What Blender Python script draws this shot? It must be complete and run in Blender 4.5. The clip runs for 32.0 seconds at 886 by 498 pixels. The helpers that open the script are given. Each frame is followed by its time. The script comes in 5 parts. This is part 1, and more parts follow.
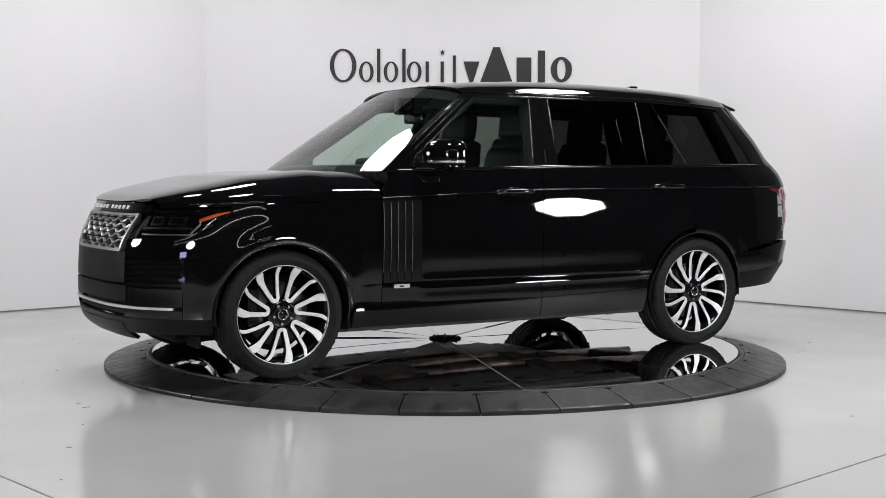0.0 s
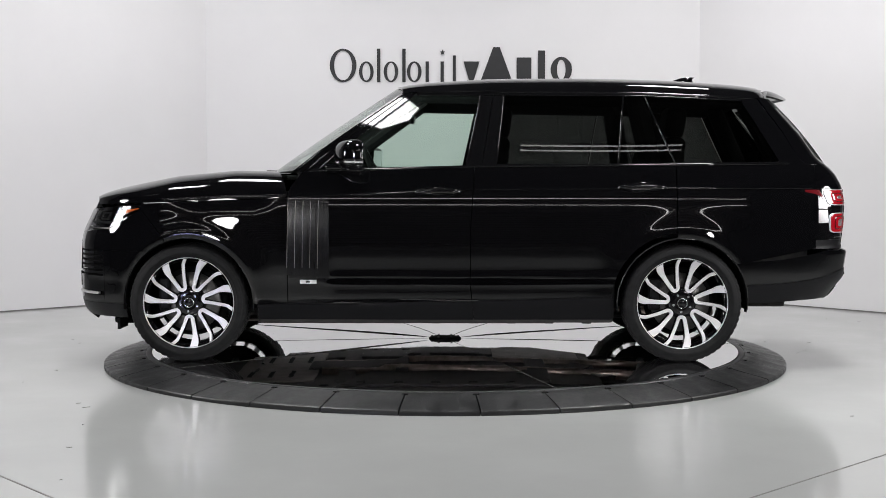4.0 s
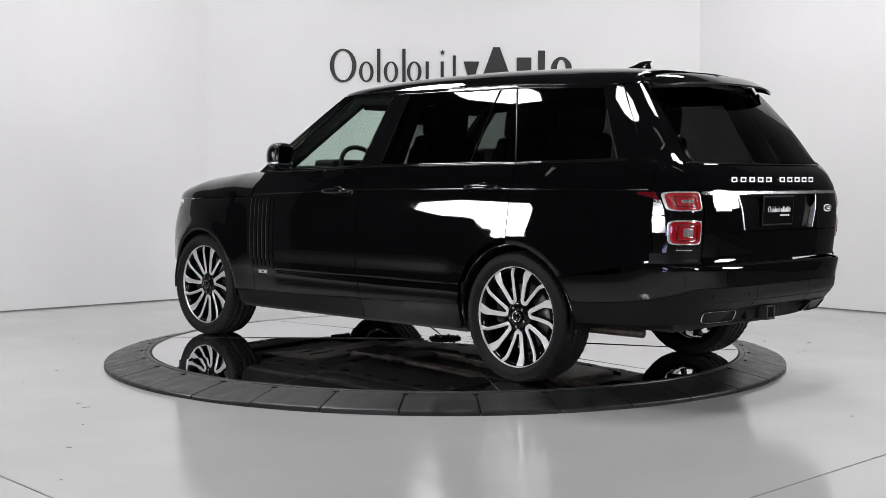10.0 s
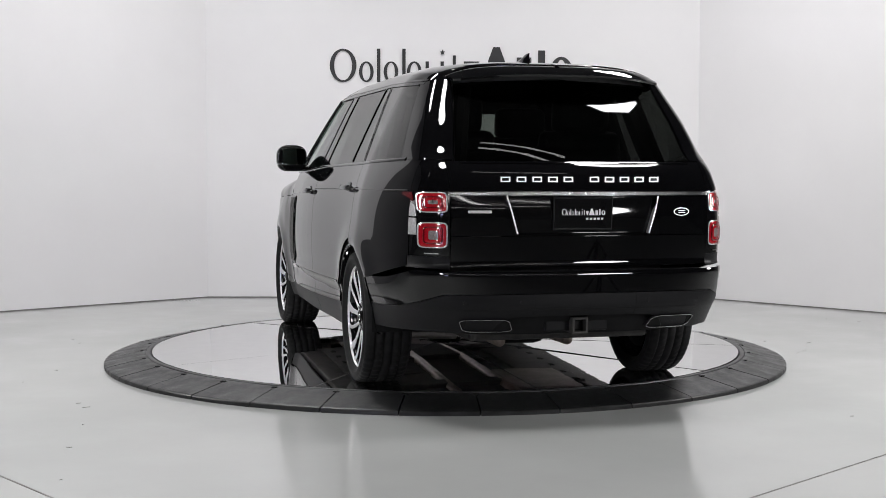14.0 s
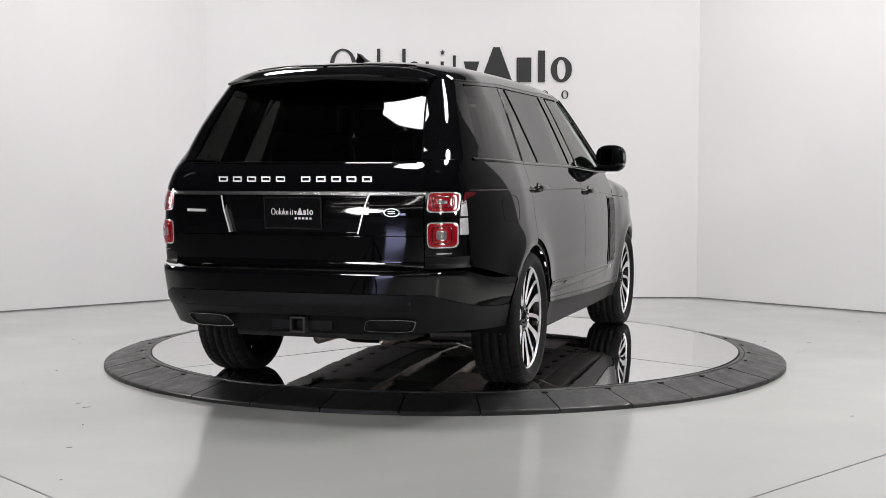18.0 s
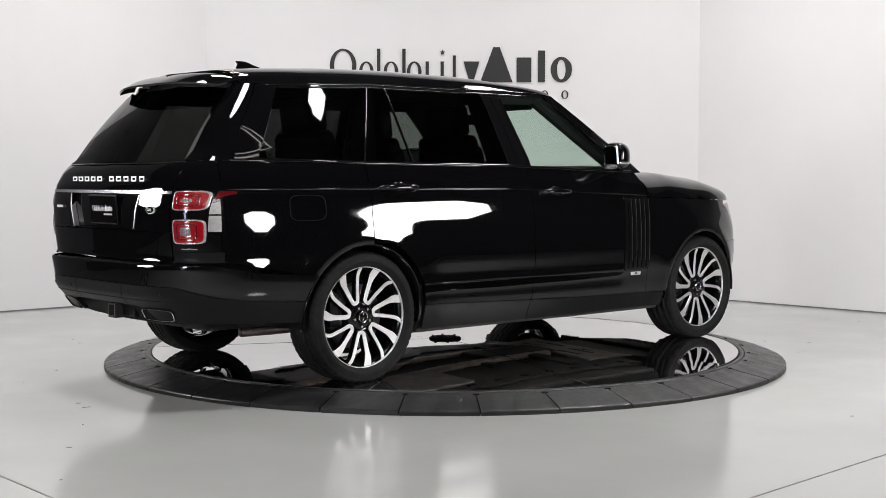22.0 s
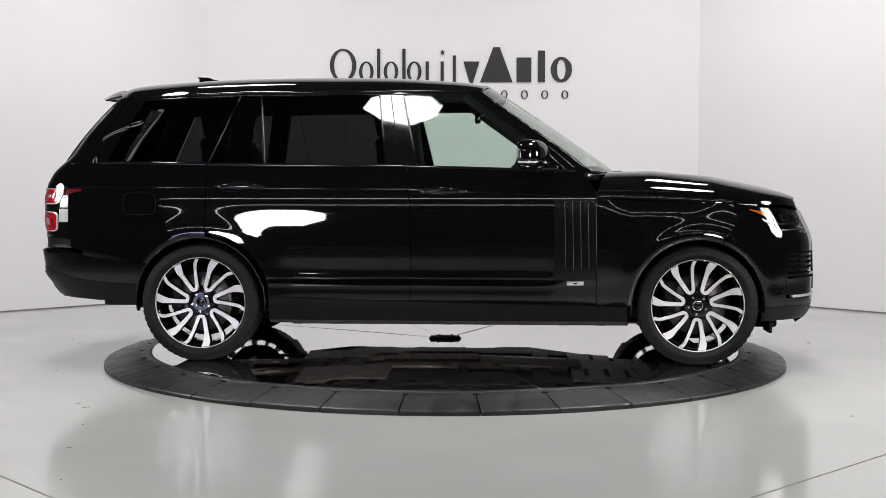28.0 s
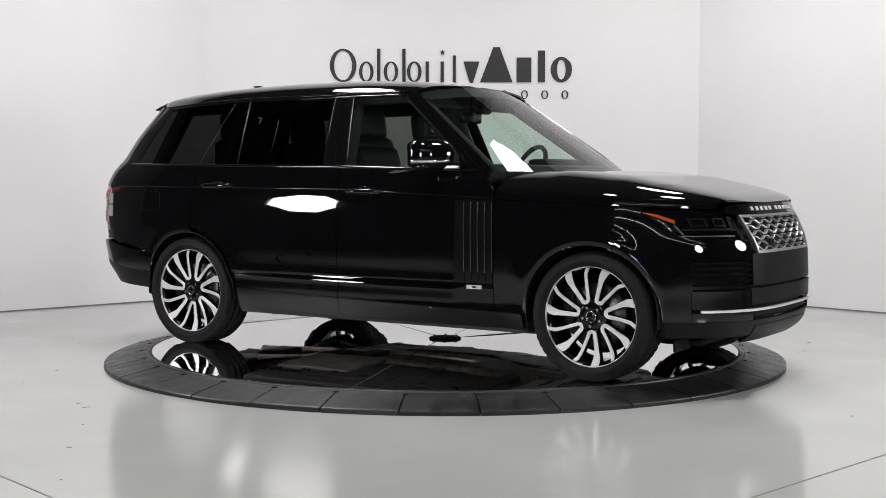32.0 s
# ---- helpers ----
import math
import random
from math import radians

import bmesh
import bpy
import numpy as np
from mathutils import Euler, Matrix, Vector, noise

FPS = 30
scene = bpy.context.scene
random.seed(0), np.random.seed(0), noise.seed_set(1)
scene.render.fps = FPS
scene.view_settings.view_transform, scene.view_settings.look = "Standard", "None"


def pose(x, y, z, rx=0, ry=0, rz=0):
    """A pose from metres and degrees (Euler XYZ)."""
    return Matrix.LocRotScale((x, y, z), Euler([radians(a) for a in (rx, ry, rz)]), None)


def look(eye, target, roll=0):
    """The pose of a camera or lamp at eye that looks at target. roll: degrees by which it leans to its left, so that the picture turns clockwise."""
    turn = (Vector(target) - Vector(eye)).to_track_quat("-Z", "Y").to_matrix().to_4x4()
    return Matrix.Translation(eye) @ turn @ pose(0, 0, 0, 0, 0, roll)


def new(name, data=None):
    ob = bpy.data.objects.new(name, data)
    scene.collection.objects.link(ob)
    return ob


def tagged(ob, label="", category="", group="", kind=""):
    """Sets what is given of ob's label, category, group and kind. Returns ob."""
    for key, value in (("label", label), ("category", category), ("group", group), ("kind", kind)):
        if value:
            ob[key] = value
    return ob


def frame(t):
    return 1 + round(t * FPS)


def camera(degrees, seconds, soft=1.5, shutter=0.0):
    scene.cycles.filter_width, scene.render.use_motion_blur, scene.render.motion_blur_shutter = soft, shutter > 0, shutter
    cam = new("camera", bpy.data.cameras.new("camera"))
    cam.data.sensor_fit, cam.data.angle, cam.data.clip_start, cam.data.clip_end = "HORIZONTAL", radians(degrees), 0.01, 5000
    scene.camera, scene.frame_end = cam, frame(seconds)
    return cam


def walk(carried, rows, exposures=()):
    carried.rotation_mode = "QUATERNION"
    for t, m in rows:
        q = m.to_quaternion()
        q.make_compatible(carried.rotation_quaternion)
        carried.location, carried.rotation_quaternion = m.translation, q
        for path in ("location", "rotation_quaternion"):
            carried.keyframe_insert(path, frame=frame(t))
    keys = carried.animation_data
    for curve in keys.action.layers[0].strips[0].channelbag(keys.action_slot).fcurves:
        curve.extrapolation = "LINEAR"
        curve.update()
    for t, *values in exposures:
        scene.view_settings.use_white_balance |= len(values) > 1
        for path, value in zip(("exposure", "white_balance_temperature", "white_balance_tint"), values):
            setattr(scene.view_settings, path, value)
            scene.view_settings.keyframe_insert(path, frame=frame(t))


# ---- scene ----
cam = camera(38.5, 32.0, soft=0.65)
walk(cam, [(0.0, pose(0, -8.894, 1.158, 86.837, -0.063, 0.1)), (32.0, pose(0, -8.894, 1.158, 86.837, -0.063, 0.1))],
     exposures=[(0.0, 0.03, 6450, 9.6), (13.5, 0.01, 6450, 9.6), (17.5, 0.07, 6620, 10.4), (25.0, 0.09, 6620, 10.4), (32.0, 0.07, 6560, 10.0)])

# turn of the turntable: seconds, degrees of the car's heading
TURN = [(0.0, 210.57), (1.0, 202.7), (2.5, 190.75), (6.0, 165.8), (9.0, 142.28), (11.0, 126.99), (13.0, 112.49), (16.5, 84.35), (19.0, 64.5),
        (21.0, 49.8), (23.0, 34.09), (25.5, 14.78), (28.0, -2.92), (30.0, -17.48), (32.0, -32.95)]
OFF_X, OFF_Y = 0.059, -0.033
FLOOR_Z = -0.08
ROOM_H = 5.2
DECK_PHASE = 0.0

# ---- world and light ----
world = bpy.data.worlds.new("world")
scene.world = world
world.use_nodes = True
world.node_tree.nodes["Background"].inputs[0].default_value = (0.02, 0.02, 0.022, 1)
world.node_tree.nodes["Background"].inputs[1].default_value = 0.5


# ---- materials ----
def mat(name, color, rough=0.5, metal=0.0, grain=0.0, scale=20.0, bump=0.0, bump_scale=200.0, coat=0.0, emit=0.0, alpha_spec=0.5, rough_var=0.0):
    m = bpy.data.materials.new(name)
    m.use_nodes = True
    nt = m.node_tree
    b = nt.nodes["Principled BSDF"]
    b.inputs["Base Color"].default_value = (*color, 1)
    b.inputs["Roughness"].default_value = rough
    b.inputs["Metallic"].default_value = metal
    b.inputs["Coat Weight"].default_value = coat
    b.inputs["Coat Roughness"].default_value = 0.03
    b.inputs["Specular IOR Level"].default_value = alpha_spec
    tc = nt.nodes.new("ShaderNodeTexCoord")
    if grain > 0 or rough_var > 0:
        n = nt.nodes.new("ShaderNodeTexNoise")
        n.inputs["Scale"].default_value = scale
        n.inputs["Detail"].default_value = 6
        n.inputs["Roughness"].default_value = 0.6
        nt.links.new(tc.outputs["Object"], n.inputs["Vector"])
        if grain > 0:
            r = nt.nodes.new("ShaderNodeMapRange")
            r.inputs["From Min"].default_value, r.inputs["From Max"].default_value = 0.3, 0.7
            r.inputs["To Min"].default_value, r.inputs["To Max"].default_value = 1 - grain, 1 + grain
            nt.links.new(n.outputs["Fac"], r.inputs["Value"])
            mx = nt.nodes.new("ShaderNodeMix")
            mx.data_type, mx.blend_type = "RGBA", "MULTIPLY"
            mx.inputs["Factor"].default_value = 1
            mx.inputs["A"].default_value = (*color, 1)
            nt.links.new(r.outputs["Result"], mx.inputs["B"])
            nt.links.new(mx.outputs["Result"], b.inputs["Base Color"])
        if rough_var > 0:
            r2 = nt.nodes.new("ShaderNodeMapRange")
            r2.inputs["From Min"].default_value, r2.inputs["From Max"].default_value = 0.3, 0.7
            r2.inputs["To Min"].default_value, r2.inputs["To Max"].default_value = max(0, rough - rough_var), rough + rough_var
            nt.links.new(n.outputs["Fac"], r2.inputs["Value"])
            nt.links.new(r2.outputs["Result"], b.inputs["Roughness"])
    if bump > 0:
        n2 = nt.nodes.new("ShaderNodeTexNoise")
        n2.inputs["Scale"].default_value = bump_scale
        n2.inputs["Detail"].default_value = 4
        nt.links.new(tc.outputs["Object"], n2.inputs["Vector"])
        bp = nt.nodes.new("ShaderNodeBump")
        bp.inputs["Strength"].default_value = bump
        bp.inputs["Distance"].default_value = 0.002
        nt.links.new(n2.outputs["Fac"], bp.inputs["Height"])
        nt.links.new(bp.outputs["Normal"], b.inputs["Normal"])
    if emit > 0:
        b.inputs["Emission Color"].default_value = (*color, 1)
        b.inputs["Emission Strength"].default_value = emit
    return m


def glass(name, tint, rough=0.0):
    """A thin pane: a fresnel mix of clear tint and mirror gloss."""
    m = bpy.data.materials.new(name)
    m.use_nodes = True
    nt = m.node_tree
    nt.nodes.clear()
    out = nt.nodes.new("ShaderNodeOutputMaterial")
    tr = nt.nodes.new("ShaderNodeBsdfTransparent")
    tr.inputs["Color"].default_value = (*tint, 1)
    gl = nt.nodes.new("ShaderNodeBsdfGlossy")
    gl.inputs["Roughness"].default_value = rough
    lw = nt.nodes.new("ShaderNodeLayerWeight")
    lw.inputs[0].default_value = 0.5
    pw = nt.nodes.new("ShaderNodeMath")
    pw.operation = "POWER"
    pw.inputs[1].default_value = 5.0
    nt.links.new(lw.outputs["Facing"], pw.inputs[0])
    fr = nt.nodes.new("ShaderNodeMath")
    fr.operation = "MULTIPLY_ADD"
    fr.inputs[1].default_value = 0.96
    fr.inputs[2].default_value = 0.04
    nt.links.new(pw.outputs[0], fr.inputs[0])
    mx = nt.nodes.new("ShaderNodeMixShader")
    nt.links.new(fr.outputs[0], mx.inputs[0])
    nt.links.new(tr.outputs[0], mx.inputs[1])
    nt.links.new(gl.outputs[0], mx.inputs[2])
    nt.links.new(mx.outputs[0], out.inputs[0])
    return m


WALL = mat("white_wall_paint", (0.80, 0.79, 0.80), 0.6, grain=0.015, scale=1.5, bump=0.08, bump_scale=120)
DARK_WALL = mat("dark_wall_paint", (0.02, 0.02, 0.021), 0.8, grain=0.2, scale=2)
# the white wall darkened to grey: weak light on the returns as albedo
DIM_WALL = mat("grey_wall_paint", (0.26, 0.257, 0.26), 0.6, grain=0.04, scale=1.5, bump=0.08, bump_scale=120)
SLAT = mat("grey_slat_paint", (0.17, 0.15, 0.148), 0.5, grain=0.12, scale=3)
CEILING = mat("dark_ceiling_paint", (0.03, 0.03, 0.032), 0.8, grain=0.2, scale=2)
EPOXY = mat("grey_epoxy", (0.46, 0.468, 0.458), 0.125, grain=0.035, scale=1.1, bump=0.03, bump_scale=30, rough_var=0.04)
SEAM = mat("floor_joint", (0.16, 0.155, 0.15), 0.7, grain=0.3, scale=15)
SIGN_BLACK = mat("sign_black", (0.02, 0.02, 0.022), 0.35, grain=0.1)
RUBBER = mat("black_rubber_tile", (0.013, 0.0135, 0.014), 0.42, grain=0.5, scale=7, bump=0.5, bump_scale=120, rough_var=0.16)
MIRROR = mat("polished_steel_deck", (0.82, 0.82, 0.82), 0.022, metal=1.0, grain=0.04, rough_var=0.016, scale=9, bump=0.25, bump_scale=4)
STEEL_EDGE = mat("dark_steel_edge", (0.05, 0.05, 0.052), 0.4, metal=0.6, grain=0.2)
PAINT = mat("black_car_paint", (0.0025, 0.0025, 0.003), 0.028, alpha_spec=0.5)
SATIN = mat("satin_black_plastic", (0.0055, 0.0055, 0.0065), 0.42, alpha_spec=0.17, grain=0.1, scale=60, bump=0.15, bump_scale=900)
MATTE = mat("matte_black", (0.006, 0.006, 0.0065), 0.75, alpha_spec=0.18, grain=0.2, scale=30)
TYRE = mat("tyre_rubber", (0.011, 0.011, 0.0115), 0.68, alpha_spec=0.2, grain=0.35, scale=24, bump=0.5, bump_scale=140)
UNDER = mat("dusty_underbody", (0.030, 0.028, 0.027), 0.7, grain=0.5, scale=12, bump=0.4, bump_scale=40)
HEATED = mat("dull_exhaust_steel", (0.30, 0.25, 0.22), 0.35, metal=0.8, grain=0.4, scale=14)
CHROME = mat("chrome", (0.78, 0.78, 0.79), 0.2, metal=1.0, rough_var=0.03, scale=40)
SATIN_CHROME = mat("satin_chrome", (0.50, 0.50, 0.51), 0.36, metal=0.95, rough_var=0.03, scale=40)
ALLOY = mat("machined_alloy", (0.86, 0.85, 0.86), 0.45, metal=0.9, grain=0.05, scale=90, rough_var=0.05)
GLOSS = mat("gloss_black_trim", (0.004, 0.004, 0.0045), 0.05)
VENT = mat("dark_satin_trim", (0.004, 0.004, 0.0045), 0.2, alpha_spec=0.28)
PRIVACY = glass("privacy_glass", (0.135, 0.142, 0.136))
CLEAR = glass("green_tinted_glass", (0.74, 0.84, 0.78))
LAMP_GLASS = glass("clear_lamp_glass", (0.75, 0.75, 0.76))
GLOW = mat("softbox_diffuser", (1.0, 0.985, 0.985), 0.6, emit=35.5)
DAYLIGHT = mat("bluish_daylight", (0.56, 0.58, 1.0), 0.5, emit=13.0)
DIM_TUBE = mat("dim_light_tube", (1.0, 0.98, 0.97), 0.5, emit=5.0)
TUBE = mat("light_tube", (1.0, 0.98, 0.97), 0.5, emit=14.0)


# ---- helpers ----
def mesh_ob(name, verts, faces, material, parent=None, label="", smooth=True):
    me = bpy.data.meshes.new(name)
    me.from_pydata([tuple(float(c) for c in v) for v in verts], [], faces)
    for m in (material if isinstance(material, (list, tuple)) else [material]):
        me.materials.append(m)
    if smooth:
        me.polygons.foreach_set("use_smooth", [True] * len(me.polygons))
    me.update()
    ob = new(name, me)
    ob.parent = parent
    if label:
        tagged(ob, label)
    return ob


def part(name, bm, material, parent=None, label="", smooth=False):
    me = bpy.data.meshes.new(name)
    bm.to_mesh(me)
    bm.free()
    for m in (material if isinstance(material, (list, tuple)) else [material]):
        me.materials.append(m)
    if smooth:
        me.polygons.foreach_set("use_smooth", [True] * len(me.polygons))
    ob = new(name, me)
    ob.parent = parent
    if label:
        tagged(ob, label)
    return ob


def thing(name, label, category, m=None, group=""):
    ob = new(name)
    ob.empty_display_size = 0.1
    if m is not None:
        ob.matrix_basis = m
    return tagged(ob, label, category, group)


def box_bm(cx, cy, cz, sx, sy, sz, bevel=0.0, rot=None, segs=2):
    bm = bmesh.new()
    bmesh.ops.create_cube(bm, size=1)
    bmesh.ops.scale(bm, vec=(sx, sy, sz), verts=bm.verts)
    if bevel > 0:
        bmesh.ops.bevel(bm, geom=bm.edges[:], offset=bevel, segments=segs, affect="EDGES", profile=0.6)
    if rot is not None:
        bmesh.ops.rotate(bm, cent=(0, 0, 0), matrix=rot, verts=bm.verts)
    bmesh.ops.translate(bm, vec=(cx, cy, cz), verts=bm.verts)
    return bm


def cyl_bm(p0, p1, r, segs=16, r2=None):
    bm = bmesh.new()
    a, b = Vector(p0), Vector(p1)
    d = b - a
    bmesh.ops.create_cone(bm, cap_ends=True, segments=segs, radius1=r, radius2=r if r2 is None else r2, depth=d.length)
    bm.transform(Matrix.Translation((a + b) / 2) @ d.to_track_quat("Z", "Y").to_matrix().to_4x4())
    return bm


def lathe(name, profile, material, parent, axis="y", segs=48, label="", centre=(0, 0, 0)):
    """Turn a profile of (radius, along) round the axis."""
    verts, faces = [], []
    n = len(profile)
    for i in range(segs):
        a = 2 * math.pi * i / segs
        for r, h in profile:
            c, s = r * math.cos(a), r * math.sin(a)
            v = (c, h, s) if axis == "y" else (c, s, h)
            verts.append((v[0] + centre[0], v[1] + centre[1], v[2] + centre[2]))
    for i in range(segs):
        j = (i + 1) % segs
        for k in range(n - 1):
            q = (i * n + k, j * n + k, j * n + k + 1, i * n + k + 1)
            faces.append(q if axis == "y" else q[::-1])
    return mesh_ob(name, verts, faces, material, parent, label)


def pl(*pts):
    xs, ys = [a for a, b in pts], [b for a, b in pts]
    return lambda v: np.interp(v, xs, ys)


def smooth_pl(pts, sigma):
    """A polyline through pts, softened over about sigma."""
    xs, ys = np.array([a for a, b in pts]), np.array([b for a, b in pts])
    g = np.linspace(xs[0] - 4 * sigma, xs[-1] + 4 * sigma, 1200)
    lo = ys[0] + (g - xs[0]) * (ys[1] - ys[0]) / (xs[1] - xs[0])
    hi = ys[-1] + (g - xs[-1]) * (ys[-1] - ys[-2]) / (xs[-1] - xs[-2])
    v = np.where(g < xs[0], lo, np.where(g > xs[-1], hi, np.interp(g, xs, ys)))
    step = g[1] - g[0]
    k = int(3 * sigma / step) + 1
    ker = np.exp(-0.5 * (np.arange(-k, k + 1) * step / sigma) ** 2)
    ker /= ker.sum()
    v = np.convolve(np.pad(v, k, mode="edge"), ker, "valid")
    return lambda q: np.interp(q, g, v)


def const(c):
    return lambda v: np.zeros_like(np.asarray(v, float)) + c


def skin(name, P, material, parent, label="", thick=0.012, mirrored=False, flip=False):
    """A panel from a grid of points (rows along u, columns along v), with a turned-in rim. Outside is u x v, or its reverse with flip."""
    P = np.array(P, float)
    nu, nv = P.shape[:2]
    du, dv = np.gradient(P, axis=0), np.gradient(P, axis=1)
    N = np.cross(du, dv)
    N /= np.linalg.norm(N, axis=2, keepdims=True) + 1e-12
    if flip:
        N = -N
    verts = list(P.reshape(-1, 3))
    faces = []
    for i in range(nu - 1):
        for j in range(nv - 1):
            a = i * nv + j
            q = (a, a + nv, a + nv + 1, a + 1)
            faces.append(q[::-1] if flip else q)
    if thick:
        ring = [(i, 0) for i in range(nu)] + [(nu - 1, j) for j in range(1, nv)] + [(i, nv - 1) for i in range(nu - 2, -1, -1)] + [(0, j) for j in range(nv - 2, 0, -1)]
        b0 = len(verts)
        for i, j in ring:
            verts.append(P[i, j])
            verts.append(P[i, j] - N[i, j] * thick)
        m = len(ring)
        for k in range(m):
            a, b = b0 + 2 * k, b0 + 2 * ((k + 1) % m)
            q = (a, a + 1, b + 1, b)
            faces.append(q[::-1] if flip else q)
    if mirrored:
        verts = [(v[0], -v[1], v[2]) for v in verts]
        faces = [q[::-1] for q in faces]
    return mesh_ob(name, verts, faces, material, parent, label)


def both(name, P, material, parent, label="", thick=0.012, flip=False):
    return [skin(name, P, material, parent, label, thick, s, flip) for s in (False, True)]


def whole(name, P, axis, material, parent, label="", thick=0.012, flip=False):
    """One panel over the full width from a half that meets the middle at its last row (axis 0) or first column (axis 1)."""
    M = np.array(P, float) * np.array((1.0, -1.0, 1.0))
    P = np.concatenate([P, M[-2::-1]], 0) if axis == 0 else np.concatenate([M[:, :0:-1], P], 1)
    return skin(name, P, material, parent, label, thick, False, flip)


# ---- room ----
BACK_Y, CL, CR = 4.28, (-2.47, 4.28), (2.62, 4.28)
SL, SR = (-4.75, 2.22), (4.75, 2.07)


def wall(name, a, b, material, label, z0=FLOOR_Z, z1=ROOM_H, thick=0.15):
    """An upright wall whose face runs from a to b, the room on its right hand side seen from a to b."""
    d = (Vector((*b, 0)) - Vector((*a, 0))).normalized()
    n = Vector((-d.y, d.x, 0)) * thick
    base = [Vector((*a, 0)), Vector((*b, 0)), Vector((*b, 0)) + n, Vector((*a, 0)) + n]
    v = [(q.x, q.y, z) for z in (z0, z1) for q in base]
    f = [(0, 1, 5, 4), (1, 2, 6, 5), (2, 3, 7, 6), (3, 0, 4, 7), (4, 5, 6, 7), (3, 2, 1, 0)]
    return tagged(mesh_ob(name, v, f, material, smooth=False), label, "wall", kind="structure")


wall("wall_back", CL, CR, WALL, "smooth white painted showroom wall behind the turntable")
wall("wall_back_angled_1", SL, CL, WALL, "angled white painted wall beside the back wall")
wall("wall_back_angled_2", CR, SR, WALL, "angled white painted wall beside the back wall")
wall("wall_side_1", (-9.0, -12.5), (-9.0, 1.3), DARK_WALL, "plain dark side wall of the showroom")
# unseen returns, their dimness coloured in for the reflections along the car's flank
wall("wall_side_4", (-9.0, 1.3), SL, DIM_WALL, "return of the side wall, its dim light put into the grey")
wall("wall_side_2", SR, (9.0, 1.2), DIM_WALL, "return of the side wall, its dim light put into the grey")
wall("wall_side_3", (9.0, 1.2), (9.0, -12.5), DARK_WALL, "plain dark side wall of the showroom")
GAP_X0, GAP_X1, GAP_BOT, GAP_TOP = -6.2, -4.5, 0.40, 1.10
wall("wall_front_1", (9.0, -12.5), (GAP_X1, -12.5), DARK_WALL, "dark slatted wall facing the turntable", z1=GAP_TOP)
wall("wall_front_2", (GAP_X0, -12.5), (-9.0, -12.5), DARK_WALL, "dark slatted wall facing the turntable", z1=GAP_TOP)
wall("wall_front_4", (GAP_X1, -12.5), (GAP_X0, -12.5), DARK_WALL, "dark slatted wall below the window", z1=GAP_BOT)
front_wall = wall("wall_front_3", (9.0, -12.5), (-9.0, -12.5), DARK_WALL, "dark slatted wall facing the turntable", z0=GAP_TOP)
tagged(part("backdrop_1", box_bm((GAP_X0 + GAP_X1) / 2, -12.9, 0.75, 2.6, 0.05, 1.6), DAYLIGHT), "bluish daylight beyond a low window in the slatted wall", "daylight", kind="structure")
tagged(part("ceiling", box_bm(0, -4.1, ROOM_H + 0.1, 18.4, 17.2, 0.2), CEILING), "dark painted showroom ceiling", "ceiling", kind="structure")
for a, b in ((SL, CL), (CL, CR), (CR, SR)):
    d = (Vector((*b, 0)) - Vector((*a, 0))).normalized()
    n = Vector((d.y, -d.x, 0)) * 0.004
    v = [(q.x, q.y, z) for z in (FLOOR_Z, FLOOR_Z + 0.012) for q in (Vector((*a, 0)), Vector((*b, 0)), Vector((*b, 0)) + n, Vector((*a, 0)) + n)]
    tagged(mesh_ob("baseboard", v, [(0, 1, 5, 4), (1, 2, 6, 5), (2, 3, 7, 6), (3, 0, 4, 7), (4, 5, 6, 7)], SEAM, smooth=False), "thin grey joint where the wall meets the floor", "trim", kind="structure")
tagged(part("floor", box_bm(0, -4.1, FLOOR_Z - 0.1, 18.4, 17.2, 0.2), EPOXY), "polished light grey epoxy concrete floor", "floor", kind="structure")


# horizontal slats of the front wall, each with a rounded nose
def slat_shape(x0, x1):
    v = [(x, y, z) for x in (x0, x1) for y, z in ((0.0, -0.07), (0.03, -0.066), (0.045, -0.04), (0.045, 0.03), (0.03, 0.05), (0.0, 0.055))]
    me = bpy.data.meshes.new("slat")
    me.from_pydata(v, [], [(i, i + 1, i + 7, i + 6) for i in range(5)] + [(0, 1, 2, 3, 4, 5)[::-1], (6, 7, 8, 9, 10, 11)])
    me.materials.append(SLAT)
    return me


slat_long, slat_west, slat_east = slat_shape(-8.9, 8.9), slat_shape(-8.9, GAP_X0), slat_shape(GAP_X1, 8.9)
for i in range(32):
    z = FLOOR_Z + 0.09 + 0.16 * i
    for me in ((slat_long,) if z > GAP_TOP + 0.06 or z < GAP_BOT - 0.06 else (slat_west, slat_east)):
        slat = new("slat", me)
        slat.parent = front_wall
        slat.location = (0, -12.5, z)


# ---- lamps: octagon softboxes and tube lights under the ceiling ----
def softbox_parts(ob, r, m, sx=1.0):
    """A diffuser facing local -z of m, with a tapered cloth housing behind it."""
    turn = Matrix.Rotation(math.pi / 8, 4, "Z")
    bm = bmesh.new()
    bmesh.ops.create_circle(bm, cap_ends=True, segments=8, radius=r)
    bm.transform(m @ Matrix.Diagonal((sx, 1, 1, 1)) @ turn)
    bmesh.ops.reverse_faces(bm, faces=[f for f in bm.faces if f.normal.dot(m.to_3x3() @ Vector((0, 0, 1))) > 0])
    part("diffuser", bm, GLOW, ob, "glowing white cloth")
    bm = bmesh.new()
    bmesh.ops.create_cone(bm, cap_ends=True, segments=8, radius1=r * 1.02, radius2=r * 0.25, depth=0.4)
    bmesh.ops.translate(bm, vec=(0, 0, 0.21), verts=bm.verts)
    bm.transform(m @ Matrix.Diagonal((sx, 1, 1, 1)) @ turn)
    part("housing", bm, MATTE, ob, "black cloth housing")
    return ob


